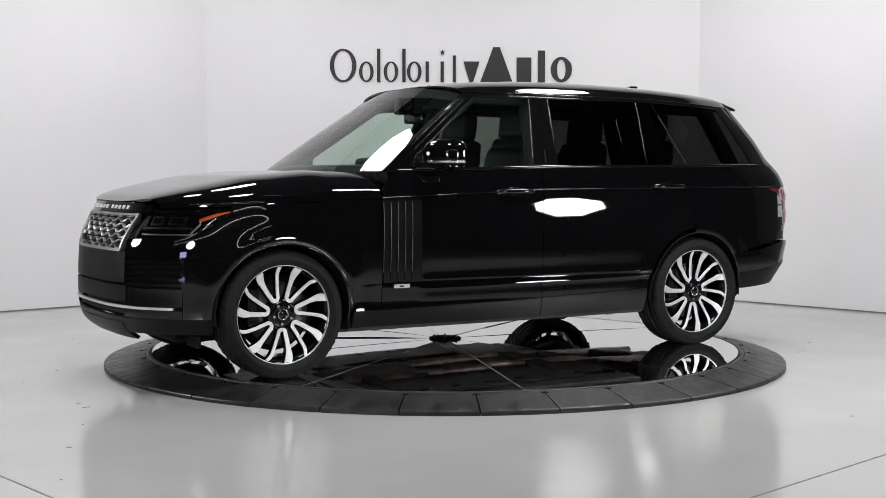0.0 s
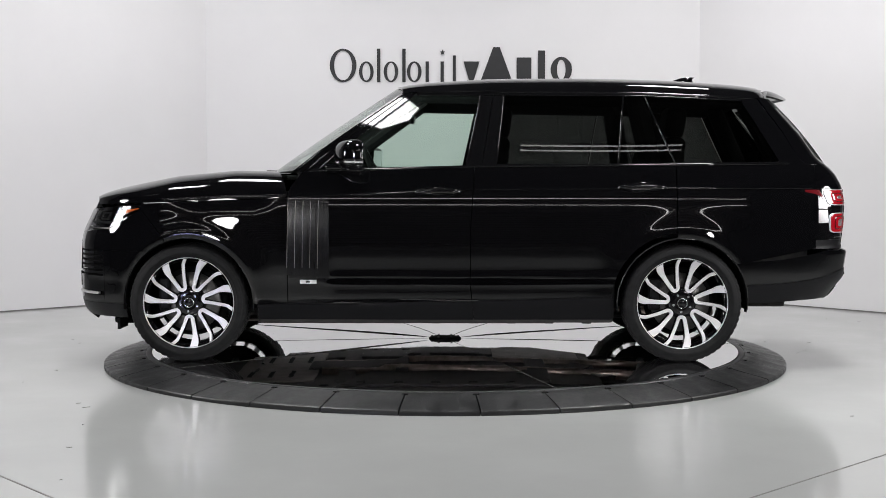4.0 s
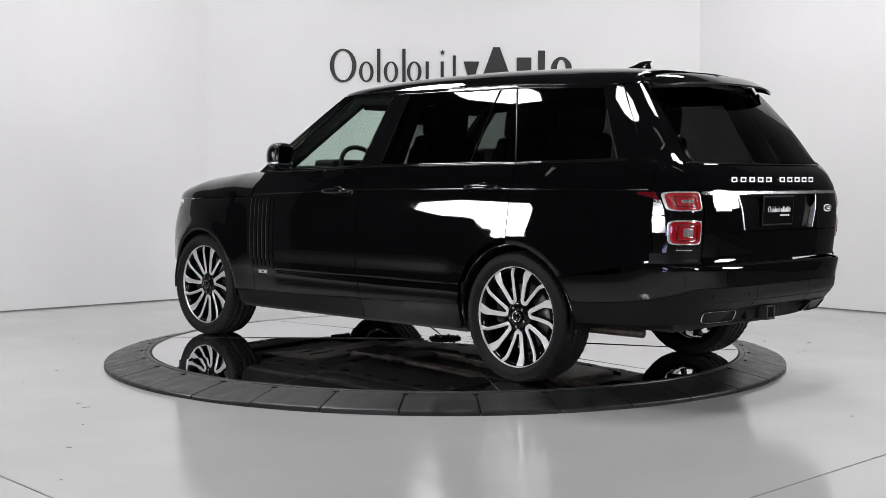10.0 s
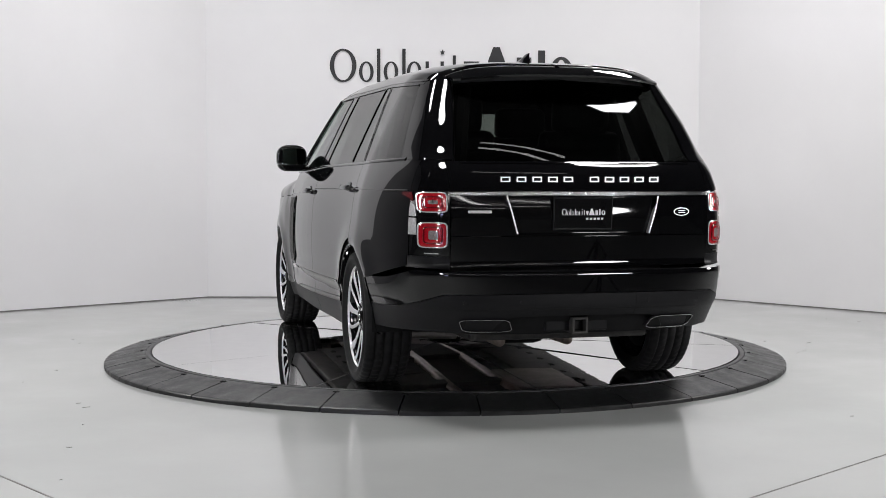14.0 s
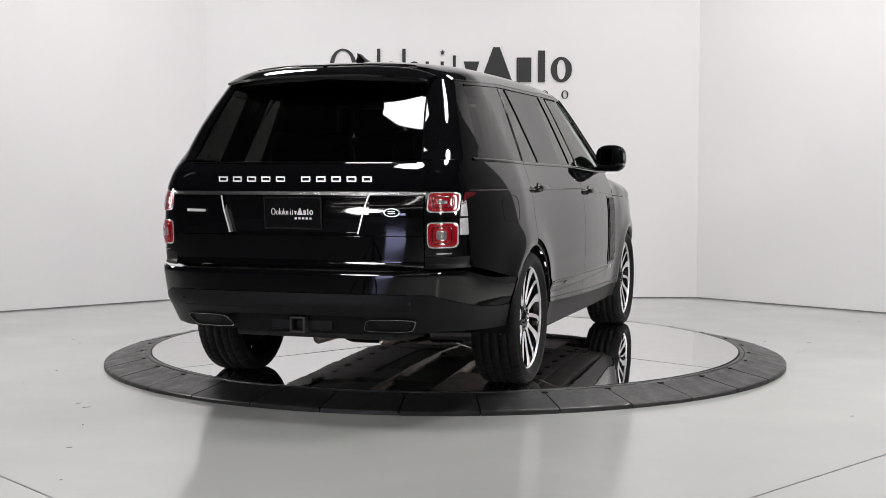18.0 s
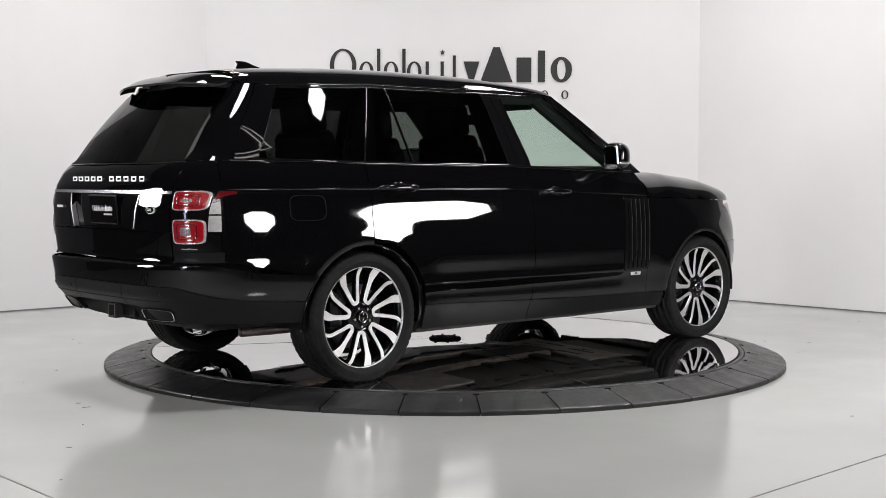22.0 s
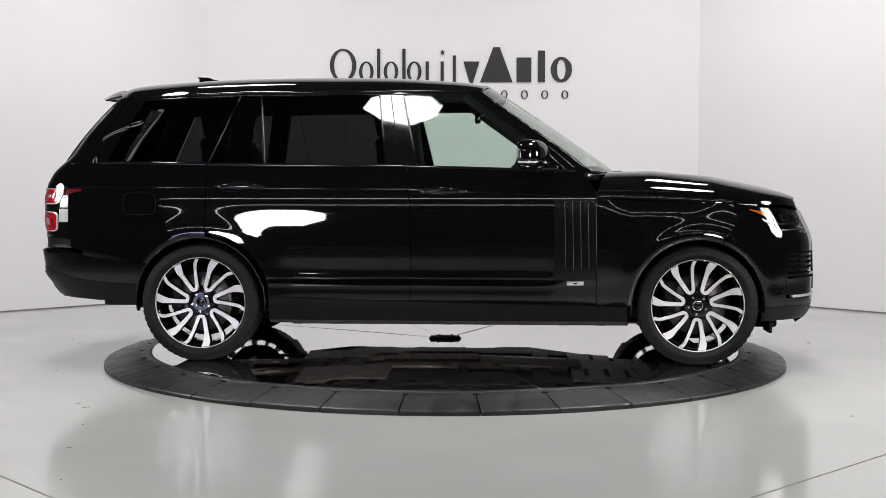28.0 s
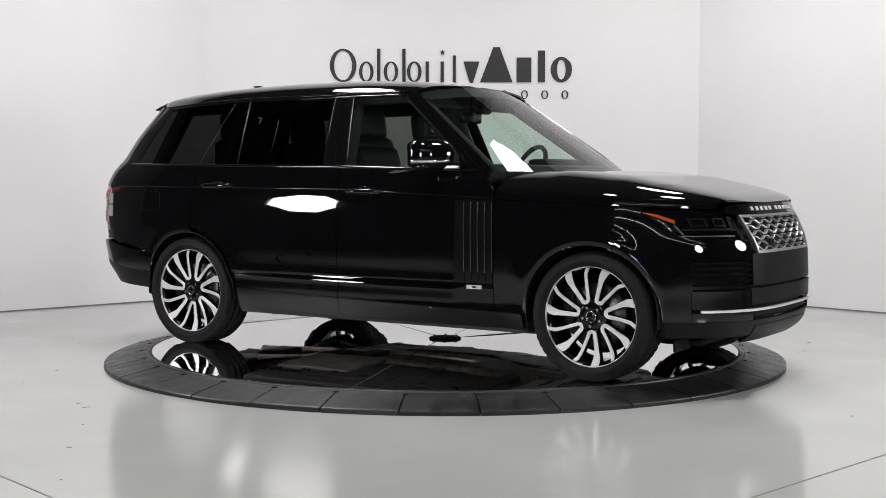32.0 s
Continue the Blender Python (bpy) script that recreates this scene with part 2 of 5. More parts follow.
def softbox(x, y, z, r, target, sx=1.0):
    m = look((x, y, z), target)
    ob = thing("softbox", "large octagonal white studio softbox hung from the ceiling", "softbox", pose(x, y, z), "studio softboxes")
    softbox_parts(ob, r, Matrix.Translation((-x, -y, -z)) @ m, sx)
    for dx in (-0.2, 0.2):
        part("hanger", cyl_bm((dx, 0, 0.38), (dx, 0, ROOM_H - z), 0.008, 8), MATTE, ob)
    return ob


softbox(-0.72, -2.6, 4.25, 0.44, (-0.68, -2.5, 0))
softbox(-2.7, -0.35, 4.25, 0.35, (-2.6, -0.4, 0))
softbox(2.05, -1.7, 4.25, 0.50, (1.98, -1.6, 0))
softbox(-2.0, 1.5, 4.75, 0.50, (-2.05, 1.7, 0))
softbox(2.25, 1.5, 4.75, 0.53, (2.3, 1.7, 0))


def stand_light(x, y, z, r):
    """An octagon softbox on a floor stand, turned to the turntable."""
    az = math.degrees(math.atan2(x, -y))
    ob = softbox_parts(thing("studio_light", "octagonal white softbox lamp on a black stand", "studio light", pose(x, y, FLOOR_Z, 0, 0, az), "studio lights on stands"), r,
                       Matrix.Translation((0, 0, z - FLOOR_Z)) @ Matrix.Rotation(math.radians(88), 4, "X"))
    part("pole", cyl_bm((0, -0.45, 0.02), (0, -0.45, z - FLOOR_Z), 0.018, 12), MATTE, ob)
    for k in range(3):
        b = math.radians(120 * k + 30)
        part("leg", cyl_bm((0, -0.45, 0.35), (0.4 * math.cos(b), -0.45 + 0.4 * math.sin(b), 0.012), 0.012, 8), MATTE, ob)
    return ob


for x, y, z, r in ((-4.8, -1.6, 1.68, 0.42), (-2.25, -5.4, 1.35, 0.34), (2.9, -5.2, 1.35, 0.34), (4.8, -2.1, 1.62, 0.46)):
    stand_light(x, y, z, r)


def tube_light(z, x0, x1, y):
    ob = thing("tube_light", "long white light tube on the dark wall", "tube light", pose((x0 + x1) / 2, y, z), "tube lights")
    h = (x1 - x0) / 2
    part("tube", cyl_bm((-h, 0.06, 0), (h, 0.06, 0), 0.022, 12), TUBE, ob, "glowing tube")
    part("batten", box_bm(0, 0.02, 0, 2 * h, 0.04, 0.07, 0.008), SATIN, ob)


tube_light(3.5, -8.6, 8.6, -12.455)
tube_light(4.62, -8.6, 8.6, -12.455)


def strip_light(x, y, length):
    """A twin-tube batten hung below the ceiling."""
    ob = thing("strip_light", "twin white strip light hung under the dark ceiling", "strip light", pose(x, y, 4.35), "ceiling strip lights")
    part("batten", box_bm(0, 0, 0.035, length, 0.16, 0.05, 0.01), SATIN, ob)
    for dy in (-0.05, 0.05):
        part("tube", cyl_bm((-length / 2, dy, 0), (length / 2, dy, 0), 0.012, 12), DIM_TUBE, ob, "glowing tube")
    for dx in (-length / 3, length / 3):
        part("hanger", cyl_bm((dx, 0, 0.06), (dx, 0, ROOM_H - 4.35), 0.006, 8), MATTE, ob)


strip_light(1.5, -3.45, 1.2)
strip_light(-4.6, -2.3, 1.2)



# ---- floor joints ----
def floor_joint(a, b):
    d = (Vector(b) - Vector(a)).normalized()
    n = Vector((-d.y, d.x)) * 0.004
    v = [(q.x, q.y, FLOOR_Z + z) for z in (-0.001, 0.0015) for q in (Vector(a) - n, Vector(b) - n, Vector(b) + n, Vector(a) + n)]
    ob = mesh_ob("floor_joint", v, [(0, 1, 5, 4), (1, 2, 6, 5), (2, 3, 7, 6), (3, 0, 4, 7), (4, 5, 6, 7)], SEAM, smooth=False)
    return tagged(ob, "thin dark saw-cut joint in the epoxy floor", "floor joint", kind="structure")


floor_joint((-0.25, -5.44), (-5.25, 0.08))
floor_joint((-0.25, -5.44), (5.2, -0.06))


# scuffs and specks on the floor: x, y, length, width, turn
rng = random.Random(12)
scuffs = ((-1.82, -2.57, 0.012, 0.010, 0), (-2.02, -1.96, 0.035, 0.006, 40), (-1.94, -2.08, 0.05, 0.006, 35), (-1.73, -3.11, 0.03, 0.005, 10), (-1.58, -3.74, 0.02, 0.004, 60),
          (-2.57, -1.24, 0.014, 0.006, 0), (-2.51, -0.76, 0.02, 0.005, 0), (2.68, 0.51, 0.10, 0.012, 70), (2.76, 0.68, 0.05, 0.010, 40), (2.60, 0.23, 0.07, 0.010, 65),
          (2.52, 0.11, 0.02, 0.010, 0), (2.44, 0.74, 0.016, 0.010, 0), (2.13, -2.31, 0.022, 0.004, 0), (3.38, 2.32, 0.03, 0.015, 0), (2.58, 4.16, 0.06, 0.03, 0), (3.6, 2.1, 0.03, 0.015, 0),
          (-2.87, 0.82, 0.02, 0.012, 0), (-2.75, 0.59, 0.016, 0.012, 0))
v, f = [], []
for x, y, l, w, a in scuffs:
    k0, c, s = len(v), math.cos(math.radians(a)), math.sin(math.radians(a))
    for z in (0.0005, 0.0025):
        for i in range(9):
            b = 2 * math.pi * i / 9
            dx, dy = l / 2 * math.cos(b) * rng.uniform(0.6, 1.2), w / 2 * math.sin(b) * rng.uniform(0.5, 1.3)
            v.append((x + c * dx - s * dy, y + s * dx + c * dy, FLOOR_Z + z))
    f.append(tuple(range(k0 + 9, k0 + 18)))
    f += [(k0 + i, k0 + (i + 1) % 9, k0 + 9 + (i + 1) % 9, k0 + 9 + i) for i in range(9)]
tagged(mesh_ob("floor_scuffs", v, f, SEAM, smooth=False), "small dark scuffs and specks on the grey floor", "floor marks", kind="stuff")


# ---- turntable: fixed ring of rubber ramp tiles ----
R_DECK, R_IN, R_OUT, TILES = 2.014, 2.055, 2.325, 34


def ramp_tile(a0, a1):
    """One sloping tile of the ring, between two angles."""
    gap = 0.004
    sub = 5
    prof = [(R_IN, -0.07), (R_IN, -0.007), (R_IN + 0.006, -0.003), (R_OUT - 0.012, -0.052), (R_OUT - 0.003, -0.056), (R_OUT, -0.061), (R_OUT, FLOOR_Z)]
    v, f = [], []
    n = len(prof)
    for i in range(sub):
        u = i / (sub - 1)
        for r, z in prof:
            a = a0 + gap / r + (a1 - a0 - 2 * gap / r) * u
            v.append((r * math.cos(a), r * math.sin(a), z))
    for i in range(sub - 1):
        for k in range(n - 1):
            f.append((i * n + k, i * n + k + 1, (i + 1) * n + k + 1, (i + 1) * n + k))
    f.append(tuple(range(n))[::-1])
    f.append(tuple(range((sub - 1) * n, sub * n)))
    return v, f


ramp = thing("turntable_ramp", "ring of black rubber ramp tiles round the turntable", "ramp", pose(0, 0, FLOOR_Z))
step = 2 * math.pi / TILES
first = math.radians(-90 - 5.98)
tile_v, tile_f = ramp_tile(0, step)
tile_v = [(x, y, z - FLOOR_Z) for x, y, z in tile_v]
tile_mesh = bpy.data.meshes.new("ramp_tile")
tile_mesh.from_pydata(tile_v, [], tile_f)
tile_mesh.materials.append(RUBBER)
rng = random.Random(4)
for i in range(TILES):
    t = new("ramp_tile", tile_mesh)
    t.parent = ramp
    t.matrix_basis = pose(0, 0, rng.uniform(-0.0012, 0.0012), 0, 0, math.degrees(first + i * step))
    # bolt lug at the inner end of the joint
    c = first + i * step
    lug = part("lug", box_bm(0, 0, 0, 0.022, 0.035, 0.008, 0.002, Matrix.Rotation(c, 3, "Z")), MATTE, ramp)
    lug.location = ((R_IN + 0.028) * math.cos(c), (R_IN + 0.028) * math.sin(c), 0.0725)
lathe("inner_rim", [(R_DECK + 0.008, 0.03), (R_DECK + 0.008, 0.076), (R_DECK + 0.012, 0.08), (R_IN - 0.006, 0.08), (R_IN - 0.003, 0.077), (R_IN - 0.003, 0.03)][::-1], STEEL_EDGE, ramp, "z", 160)

# ---- turntable: the turning deck ----
deck = thing("turntable_deck", "mirror-polished round metal turntable deck in wedge plates", "turntable", pose(0, 0, 0))
SECT = 10
RISE = 0.036


def wedge(a0, a1, r0, r1, z0, z1, gap, buckle):
    """A plate between two joints, rising to the hub and a little buckled towards it."""
    n, k = 16, 14
    mid, flat = (a0 + a1) / 2, r1 * math.cos((a1 - a0) / 2)
    radii = [r0 + (r1 - r0) * (j / (k - 1)) for j in range(k)]
    v, f = [], []
    m = n + 1
    for z in (z0, z1):
        for r in radii:
            for i in range(m):
                a = a0 + gap / r + (a1 - a0 - 2 * gap / r) * i / n
                q = (r - r0) / 0.55
                v.append((r * math.cos(a), r * math.sin(a), z + RISE * (1 - r * math.cos(a - mid) / flat) + buckle * q * math.exp(1 - q)))
    t = k * m
    for j in range(k - 1):
        for i in range(n):
            b = t + j * m + i
            f.append((b, b + m, b + m + 1, b + 1))
    rim = [(k - 1) * m + i for i in range(m)]
    edge = [i for i in range(m)][::-1] + [j * m for j in range(1, k)] + rim[1:] + [j * m + n for j in range(k - 2, -1, -1)]
    b0 = len(v)
    v += [v[t + i] for i in edge]
    f += [(edge[i], edge[i + 1], b0 + i + 1, b0 + i) for i in range(len(edge) - 1)]
    return v, f


BUCKLE = (0.003, -0.002, 0.004, 0.005, 0.003, 0.006, 0.012, 0.014, 0.012, 0.005)
for i in range(SECT):
    a0 = math.radians(DECK_PHASE) + i * 2 * math.pi / SECT
    v, f = wedge(a0, a0 + 2 * math.pi / SECT, 0.10, R_DECK, -0.02, 0.0, 0.0028, BUCKLE[i])
    plate_ob = mesh_ob("deck_plate", v, f, MIRROR, deck, smooth=False)
    plate_ob.data.polygons.foreach_set("use_smooth", [k < 13 * 16 for k in range(len(f))])
    seam = part("deck_seam", box_bm((R_DECK + 0.1) / 2, 0, RISE - 0.0068, R_DECK - 0.12, 0.016, 0.009, 0, Matrix.Identity(3)), SEAM, deck, "grey sealed joint")
    seam.data.transform(Matrix.Translation((0, 0, RISE)) @ Matrix.Rotation(math.atan(RISE / R_DECK), 4, "Y") @ Matrix.Translation((0, 0, -RISE)))
    seam.rotation_euler = (0, 0, a0)
lathe("deck_base", [(0.0, -0.012), (R_DECK - 0.004, -0.012), (R_DECK - 0.004, -0.06), (0, -0.06)][::-1], STEEL_EDGE, deck, "z", 96)
lathe("hub_cap", [(0.0, RISE + 0.014), (0.095, RISE + 0.0135), (0.106, RISE + 0.011), (0.112, RISE + 0.006), (0.112, RISE - 0.004), (0.112, RISE - 0.03)][::-1], MATTE, deck, "z", 40, "black centre hub plate")
for k in range(6):
    a = k * math.pi / 3
    part("bolt", cyl_bm((0.09 * math.cos(a), 0.09 * math.sin(a), RISE), (0.09 * math.cos(a), 0.09 * math.sin(a), RISE + 0.022), 0.009, 6), STEEL_EDGE, deck)


# ---- the car ----
car = thing("car", "glossy black long-wheelbase luxury SUV parked on the turntable", "car")

W_POINTS = [(0.18, 0.86), (0.26, 0.925), (0.36, 0.957), (0.42, 0.966), (0.515, 0.973), (0.53, 0.980), (0.60, 0.987), (0.80, 0.990), (0.95, 0.984), (1.04, 0.974),
            (1.12, 0.957), (1.20, 0.932), (1.245, 0.912), (1.30, 0.889), (1.40, 0.845), (1.5, 0.800), (1.6, 0.755), (1.68, 0.715), (1.74, 0.682)]
W_CRISP, W_SOFT = smooth_pl(W_POINTS, 0.012), smooth_pl(W_POINTS, 0.05)


DOOR_FLARE = smooth_pl([(0.3, 0.0), (0.36, 0.0), (0.405, 0.0015), (0.422, 0.001), (0.46, -0.0035), (0.505, -0.006), (0.515, -0.001), (0.528, 0.013), (0.572, -0.0042), (0.61, -0.004),
                        (0.67, 0.0), (0.8, 0.0)], 0.011)


def W_BODY(z):
    """Half the width by height: crisp about the sill, softly rounded on the doors."""
    k = np.clip((np.asarray(z, float) - 0.56) / 0.12, 0, 1)
    return W_CRISP(z) + (W_SOFT(z) - W_CRISP(z)) * k


WING_BOW = smooth_pl([(-0.5, 0.0055), (0.0, 0.014), (0.2, 0.0125), (0.4, 0.0084), (0.6, 0.0024), (0.8, -0.004), (1.0, -0.0095), (1.2, 0.006), (1.38, 0.005), (1.6, 0.0), (2.6, 0.0)], 0.035)


def plan_bow(x):
    """The flank's bow along the car: full at the doors, drawn in before the wheels, flared again over them."""
    back = np.clip((-x - 1.35) / 0.85, 0, 1)
    rear = 0.014 * np.where(-x < 1.35, np.cos(math.pi * x / 1.35), -(1 + np.cos(math.pi * back)) / 2)
    return np.where(x > 0, WING_BOW(x), rear)


X_FRONT = smooth_pl([(0.16, 2.20), (0.205, 2.27), (0.274, 2.37), (0.37, 2.405), (0.59, 2.402), (0.76, 2.392), (0.815, 2.377), (0.97, 2.30), (1.03, 2.27), (1.3, 2.1)], 0.02)
TAIL_BOW = 0.04
X_MID = smooth_pl([(0.2, -2.48), (0.34, -2.57), (0.45, -2.655), (0.52, -2.716), (0.70, -2.722), (0.722, -2.676), (0.88, -2.685), (1.0, -2.690), (1.12, -2.668), (1.19, -2.630), (1.235, -2.590),
                    (1.3, -2.505), (1.45, -2.402), (1.60, -2.272), (1.66, -2.224), (1.74, -2.16)], 0.008)


def X_REAR(z):
    """The tail at its corners; its middle stands further back by the bow."""
    return X_MID(z) + TAIL_BOW


XSF, NF, XSR = 1.3, 3.2, -1.72
NR = smooth_pl([(0.2, 5.5), (0.6, 7.0), (0.85, 12.0), (1.55, 14.0), (1.9, 14.0)], 0.05)
TAPER = smooth_pl([(0.2, 0.165), (0.6, 0.17), (0.85, 0.185), (1.05, 0.185), (1.5, 0.13), (1.9, 0.13)], 0.06)
WHEELS = (1.56, -1.56)
HUB_Z = 0.374


def arch_flare(x, z):
    """The rounded swelling of the flank round a wheel opening."""
    out = 0.0
    for c, h, w in zip(WHEELS, (0.0135, 0.014), (0.068, 0.10)):
        r = np.hypot(x - c, z - HUB_Z)
        out = out + h * np.exp(-((r - 0.435) / np.where(r > 0.435, w, 0.03)) ** 2) * np.clip((1.09 - z) / 0.12, 0, 1)
    return out


def wing_crown(x, z):
    """How far the top of the front wing rolls in towards the bonnet."""
    along = np.clip((x - 0.98) / 0.16, 0, 1) * np.clip((1.68 - x) / 0.18, 0, 1)
    return 0.012 * np.clip((z - 0.89) / 0.13, 0, 1.3) ** 2 * along


def body_y(x, z):
    """Half the car's width at x and height z."""
    x, z = np.asarray(x, float), np.asarray(z, float)
    y = W_BODY(z)
    u = np.clip((x - XSF) / (X_FRONT(z) - XSF), 0, 1)
    y = y * (1 - u ** NF) ** (1 / NF)
    u = np.clip((XSR - x) / (XSR - X_REAR(z)), 0, 1)
    n = NR(z)
    y = y * (1 - TAPER(z) * u ** 1.3) * (1 - u ** n) ** (1 / n) + plan_bow(x)
    doors = np.clip((x + 1.25) / 0.1, 0, 1) * np.clip((0.69 - x) / 0.05, 0, 1)
    return y + arch_flare(x, z) - wing_crown(x, z) + 0.8 * DOOR_FLARE(z) * doors


def front_pt(a, z):
    """A point of the front outline: a = 0 on the flank, 90 degrees at the middle of the nose."""
    s, c = np.sin(a), np.cos(a)
    x = XSF + (X_FRONT(z) - XSF) * np.clip(s, 0, 1) ** (2 / NF)
    return x, W_BODY(z) * np.clip(c, 0, 1) ** (2 / NF) + arch_flare(x, z) * np.clip(3 * c, 0, 1)


def rear_pt(a, z):
    s, c = np.sin(a), np.cos(a)
    u = np.clip(s, 0, 1) ** (2 / NR(z))
    y = W_BODY(z) * (1 - TAPER(z) * u ** 1.3) * np.clip(c, 0, 1) ** (2 / NR(z))
    return XSR - (XSR - X_REAR(z)) * u - TAIL_BOW * np.clip(1 - (y / 0.8) ** 2, 0, 1), y


def fa_x(x, z):
    return np.arcsin(np.clip((x - XSF) / (X_FRONT(z) - XSF), 0, 1) ** (NF / 2))


def fa_y(y, z):
    return np.arccos(np.clip(y / W_BODY(z), 0, 1) ** (NF / 2))


def ra_x(x, z):
    return np.arcsin(np.clip((XSR - x) / (XSR - X_REAR(z)), 0, 1) ** (NR(z) / 2))


def ra_y(y, z):
    lo, hi = np.zeros(np.broadcast(y, z).shape), np.full(np.broadcast(y, z).shape, math.pi / 2)
    for _ in range(30):
        a = (lo + hi) / 2
        out = rear_pt(a, z)[1] > y
        lo, hi = np.where(out, a, lo), np.where(out, hi, a)
    return (lo + hi) / 2


def side_patch(xl, xr, zb, zt, nu=24, nv=16, off=0.0, us=None, vs=None):
    """Points of the flank between two edges xl(z), xr(z), a bottom zb(x) and a top zt(x)."""
    u = np.linspace(0, 1, nu) if us is None else np.asarray(us, float)
    v = np.linspace(0, 1, nv) if vs is None else np.asarray(vs, float)
    U, V = np.meshgrid(u, v, indexing="ij")
    z = np.full_like(U, 0.8)
    for _ in range(12):
        x = xl(z) + (xr(z) - xl(z)) * U
        z = zb(x) + (zt(x) - zb(x)) * V
    return np.stack([x, body_y(x, z) + off, z], -1)


def end_patch(fn, a0, a1, zb, zt, nu=24, nv=14, off=0.0):
    """Points of the nose or tail between two outline angles a0(z), a1(z); zb and zt go by the share from a0 to a1."""
    U, V = np.meshgrid(np.linspace(0, 1, nu), np.linspace(0, 1, nv), indexing="ij")
    z = zb(U) + (zt(U) - zb(U)) * V
    a = a0(z) + (a1(z) - a0(z)) * U
    x, y = fn(a, z)
    sgn = 1 if fn is front_pt else -1
    n = np.stack([sgn * np.sin(a), np.cos(a)], -1)
    return np.stack([x + off * n[..., 0], y + off * n[..., 1], z], -1)


def arch(c, r):
    return lambda x: HUB_Z + np.sqrt(np.clip(r * r - (x - c) ** 2, 0, None))


R_ARCH = 0.417
GAP = 0.0025
B_SEAM = pl((0.25, -0.243), (0.319, -0.24), (0.489, -0.219), (0.866, -0.222), (1.24, -0.246))
F_SEAM = pl((0.2, 0.931), (1.037, 0.931), (1.10, 0.92), (1.25, 0.80))
BELT = pl((-2.6, 1.262), (-2.19, 1.257), (-1.5, 1.246), (-1.15, 1.243), (-0.38, 1.237), (-0.24, 1.232), (0.4, 1.215), (0.9, 1.205))
SILL_TOP = pl((-1.2, 0.419), (-0.23, 0.392), (1.12, 0.366))
SILL_BOT = pl((-1.2, 0.268), (1.2, 0.268))


def shifted(f, d):
    return lambda v: f(v) + d


def rear_door_edge(z):
    c = -1.56 + np.sqrt(np.clip(0.452 ** 2 - (z - HUB_Z) ** 2, 0, None))
    return np.where(z < HUB_Z + 0.452, np.maximum(-1.517, c), -1.517)


# doors
front_door = both("front_door", side_patch(shifted(B_SEAM, GAP), shifted(F_SEAM, -GAP), shifted(SILL_TOP, GAP), BELT, 40, 44), PAINT, car, flip=True)
rear_door = both("rear_door", side_patch(shifted(rear_door_edge, GAP), shifted(B_SEAM, -GAP), shifted(SILL_TOP, GAP), BELT, 40, 44), PAINT, car, flip=True)
# sills, in two lengths each side
both("sill_trim", side_patch(shifted(B_SEAM, GAP), const(1.118), SILL_BOT, shifted(SILL_TOP, -GAP), 30, 8, -0.006), SATIN, car, "satin black plastic sill trim", flip=True)
both("sill_trim", side_patch(const(-1.112), shifted(B_SEAM, -GAP), SILL_BOT, shifted(SILL_TOP, -GAP), 30, 8, -0.006), SATIN, car, "satin black plastic sill trim", flip=True)

# front wing: behind, over and before the wheel
ang = np.linspace(math.pi, 0, 33)
arch_x = 1.56 + R_ARCH * np.cos(ang)
HOOD_EDGE = pl((0.9, 1.036), (1.3, 1.022), (1.77, 1.004), (2.3, 0.985))
NOSE_JOINT = pl((0.78, 1.705), (0.97, 1.862), (1.05, 1.885))


def wing_bottom(x):
    return np.where(x < 1.56 - R_ARCH, 0.372, arch(1.56, R_ARCH)(x))


wing_us = np.concatenate([np.linspace(0, 0.21, 5), (1 - np.cos(np.linspace(0.0, 1.95, 26))) * 0.79 / (1 - math.cos(1.95)) + 0.21 + 1e-4])
both("front_wing", side_patch(shifted(F_SEAM, GAP), shifted(NOSE_JOINT, -0.0015), wing_bottom, HOOD_EDGE, us=wing_us, nv=18), PAINT, car, flip=True)

# rear quarter
quart_x = np.concatenate([np.linspace(-2.42, -2.0, 12), -1.56 + R_ARCH * np.cos(np.linspace(math.pi, math.pi / 2 - 0.13, 22))])
q_us = np.unique((quart_x + 2.42) / (2.42 - 1.5195))
q_us = np.clip(q_us, 0, 1)
BUMP_LINE = pl((-2.5, 0.73), (-2.454, 0.727), (-1.929, 0.629), (-1.5, 0.6))


def quarter_bottom(x):
    return np.where(x < -1.56 - R_ARCH * 0.82, np.maximum(BUMP_LINE(x), arch(-1.56, R_ARCH)(x)), arch(-1.56, R_ARCH)(x))


both("rear_quarter", side_patch(const(-2.42), const(-1.5195), quarter_bottom, BELT, us=q_us, nv=24), PAINT, car, flip=True)


# bonnet
Z_MID = smooth_pl([(0.80, 1.185), (1.06, 1.205), (1.3, 1.212), (1.67, 1.180), (2.034, 1.108), (2.15, 1.078), (2.21, 1.059), (2.26, 1.034), (2.31, 0.995)], 0.02)


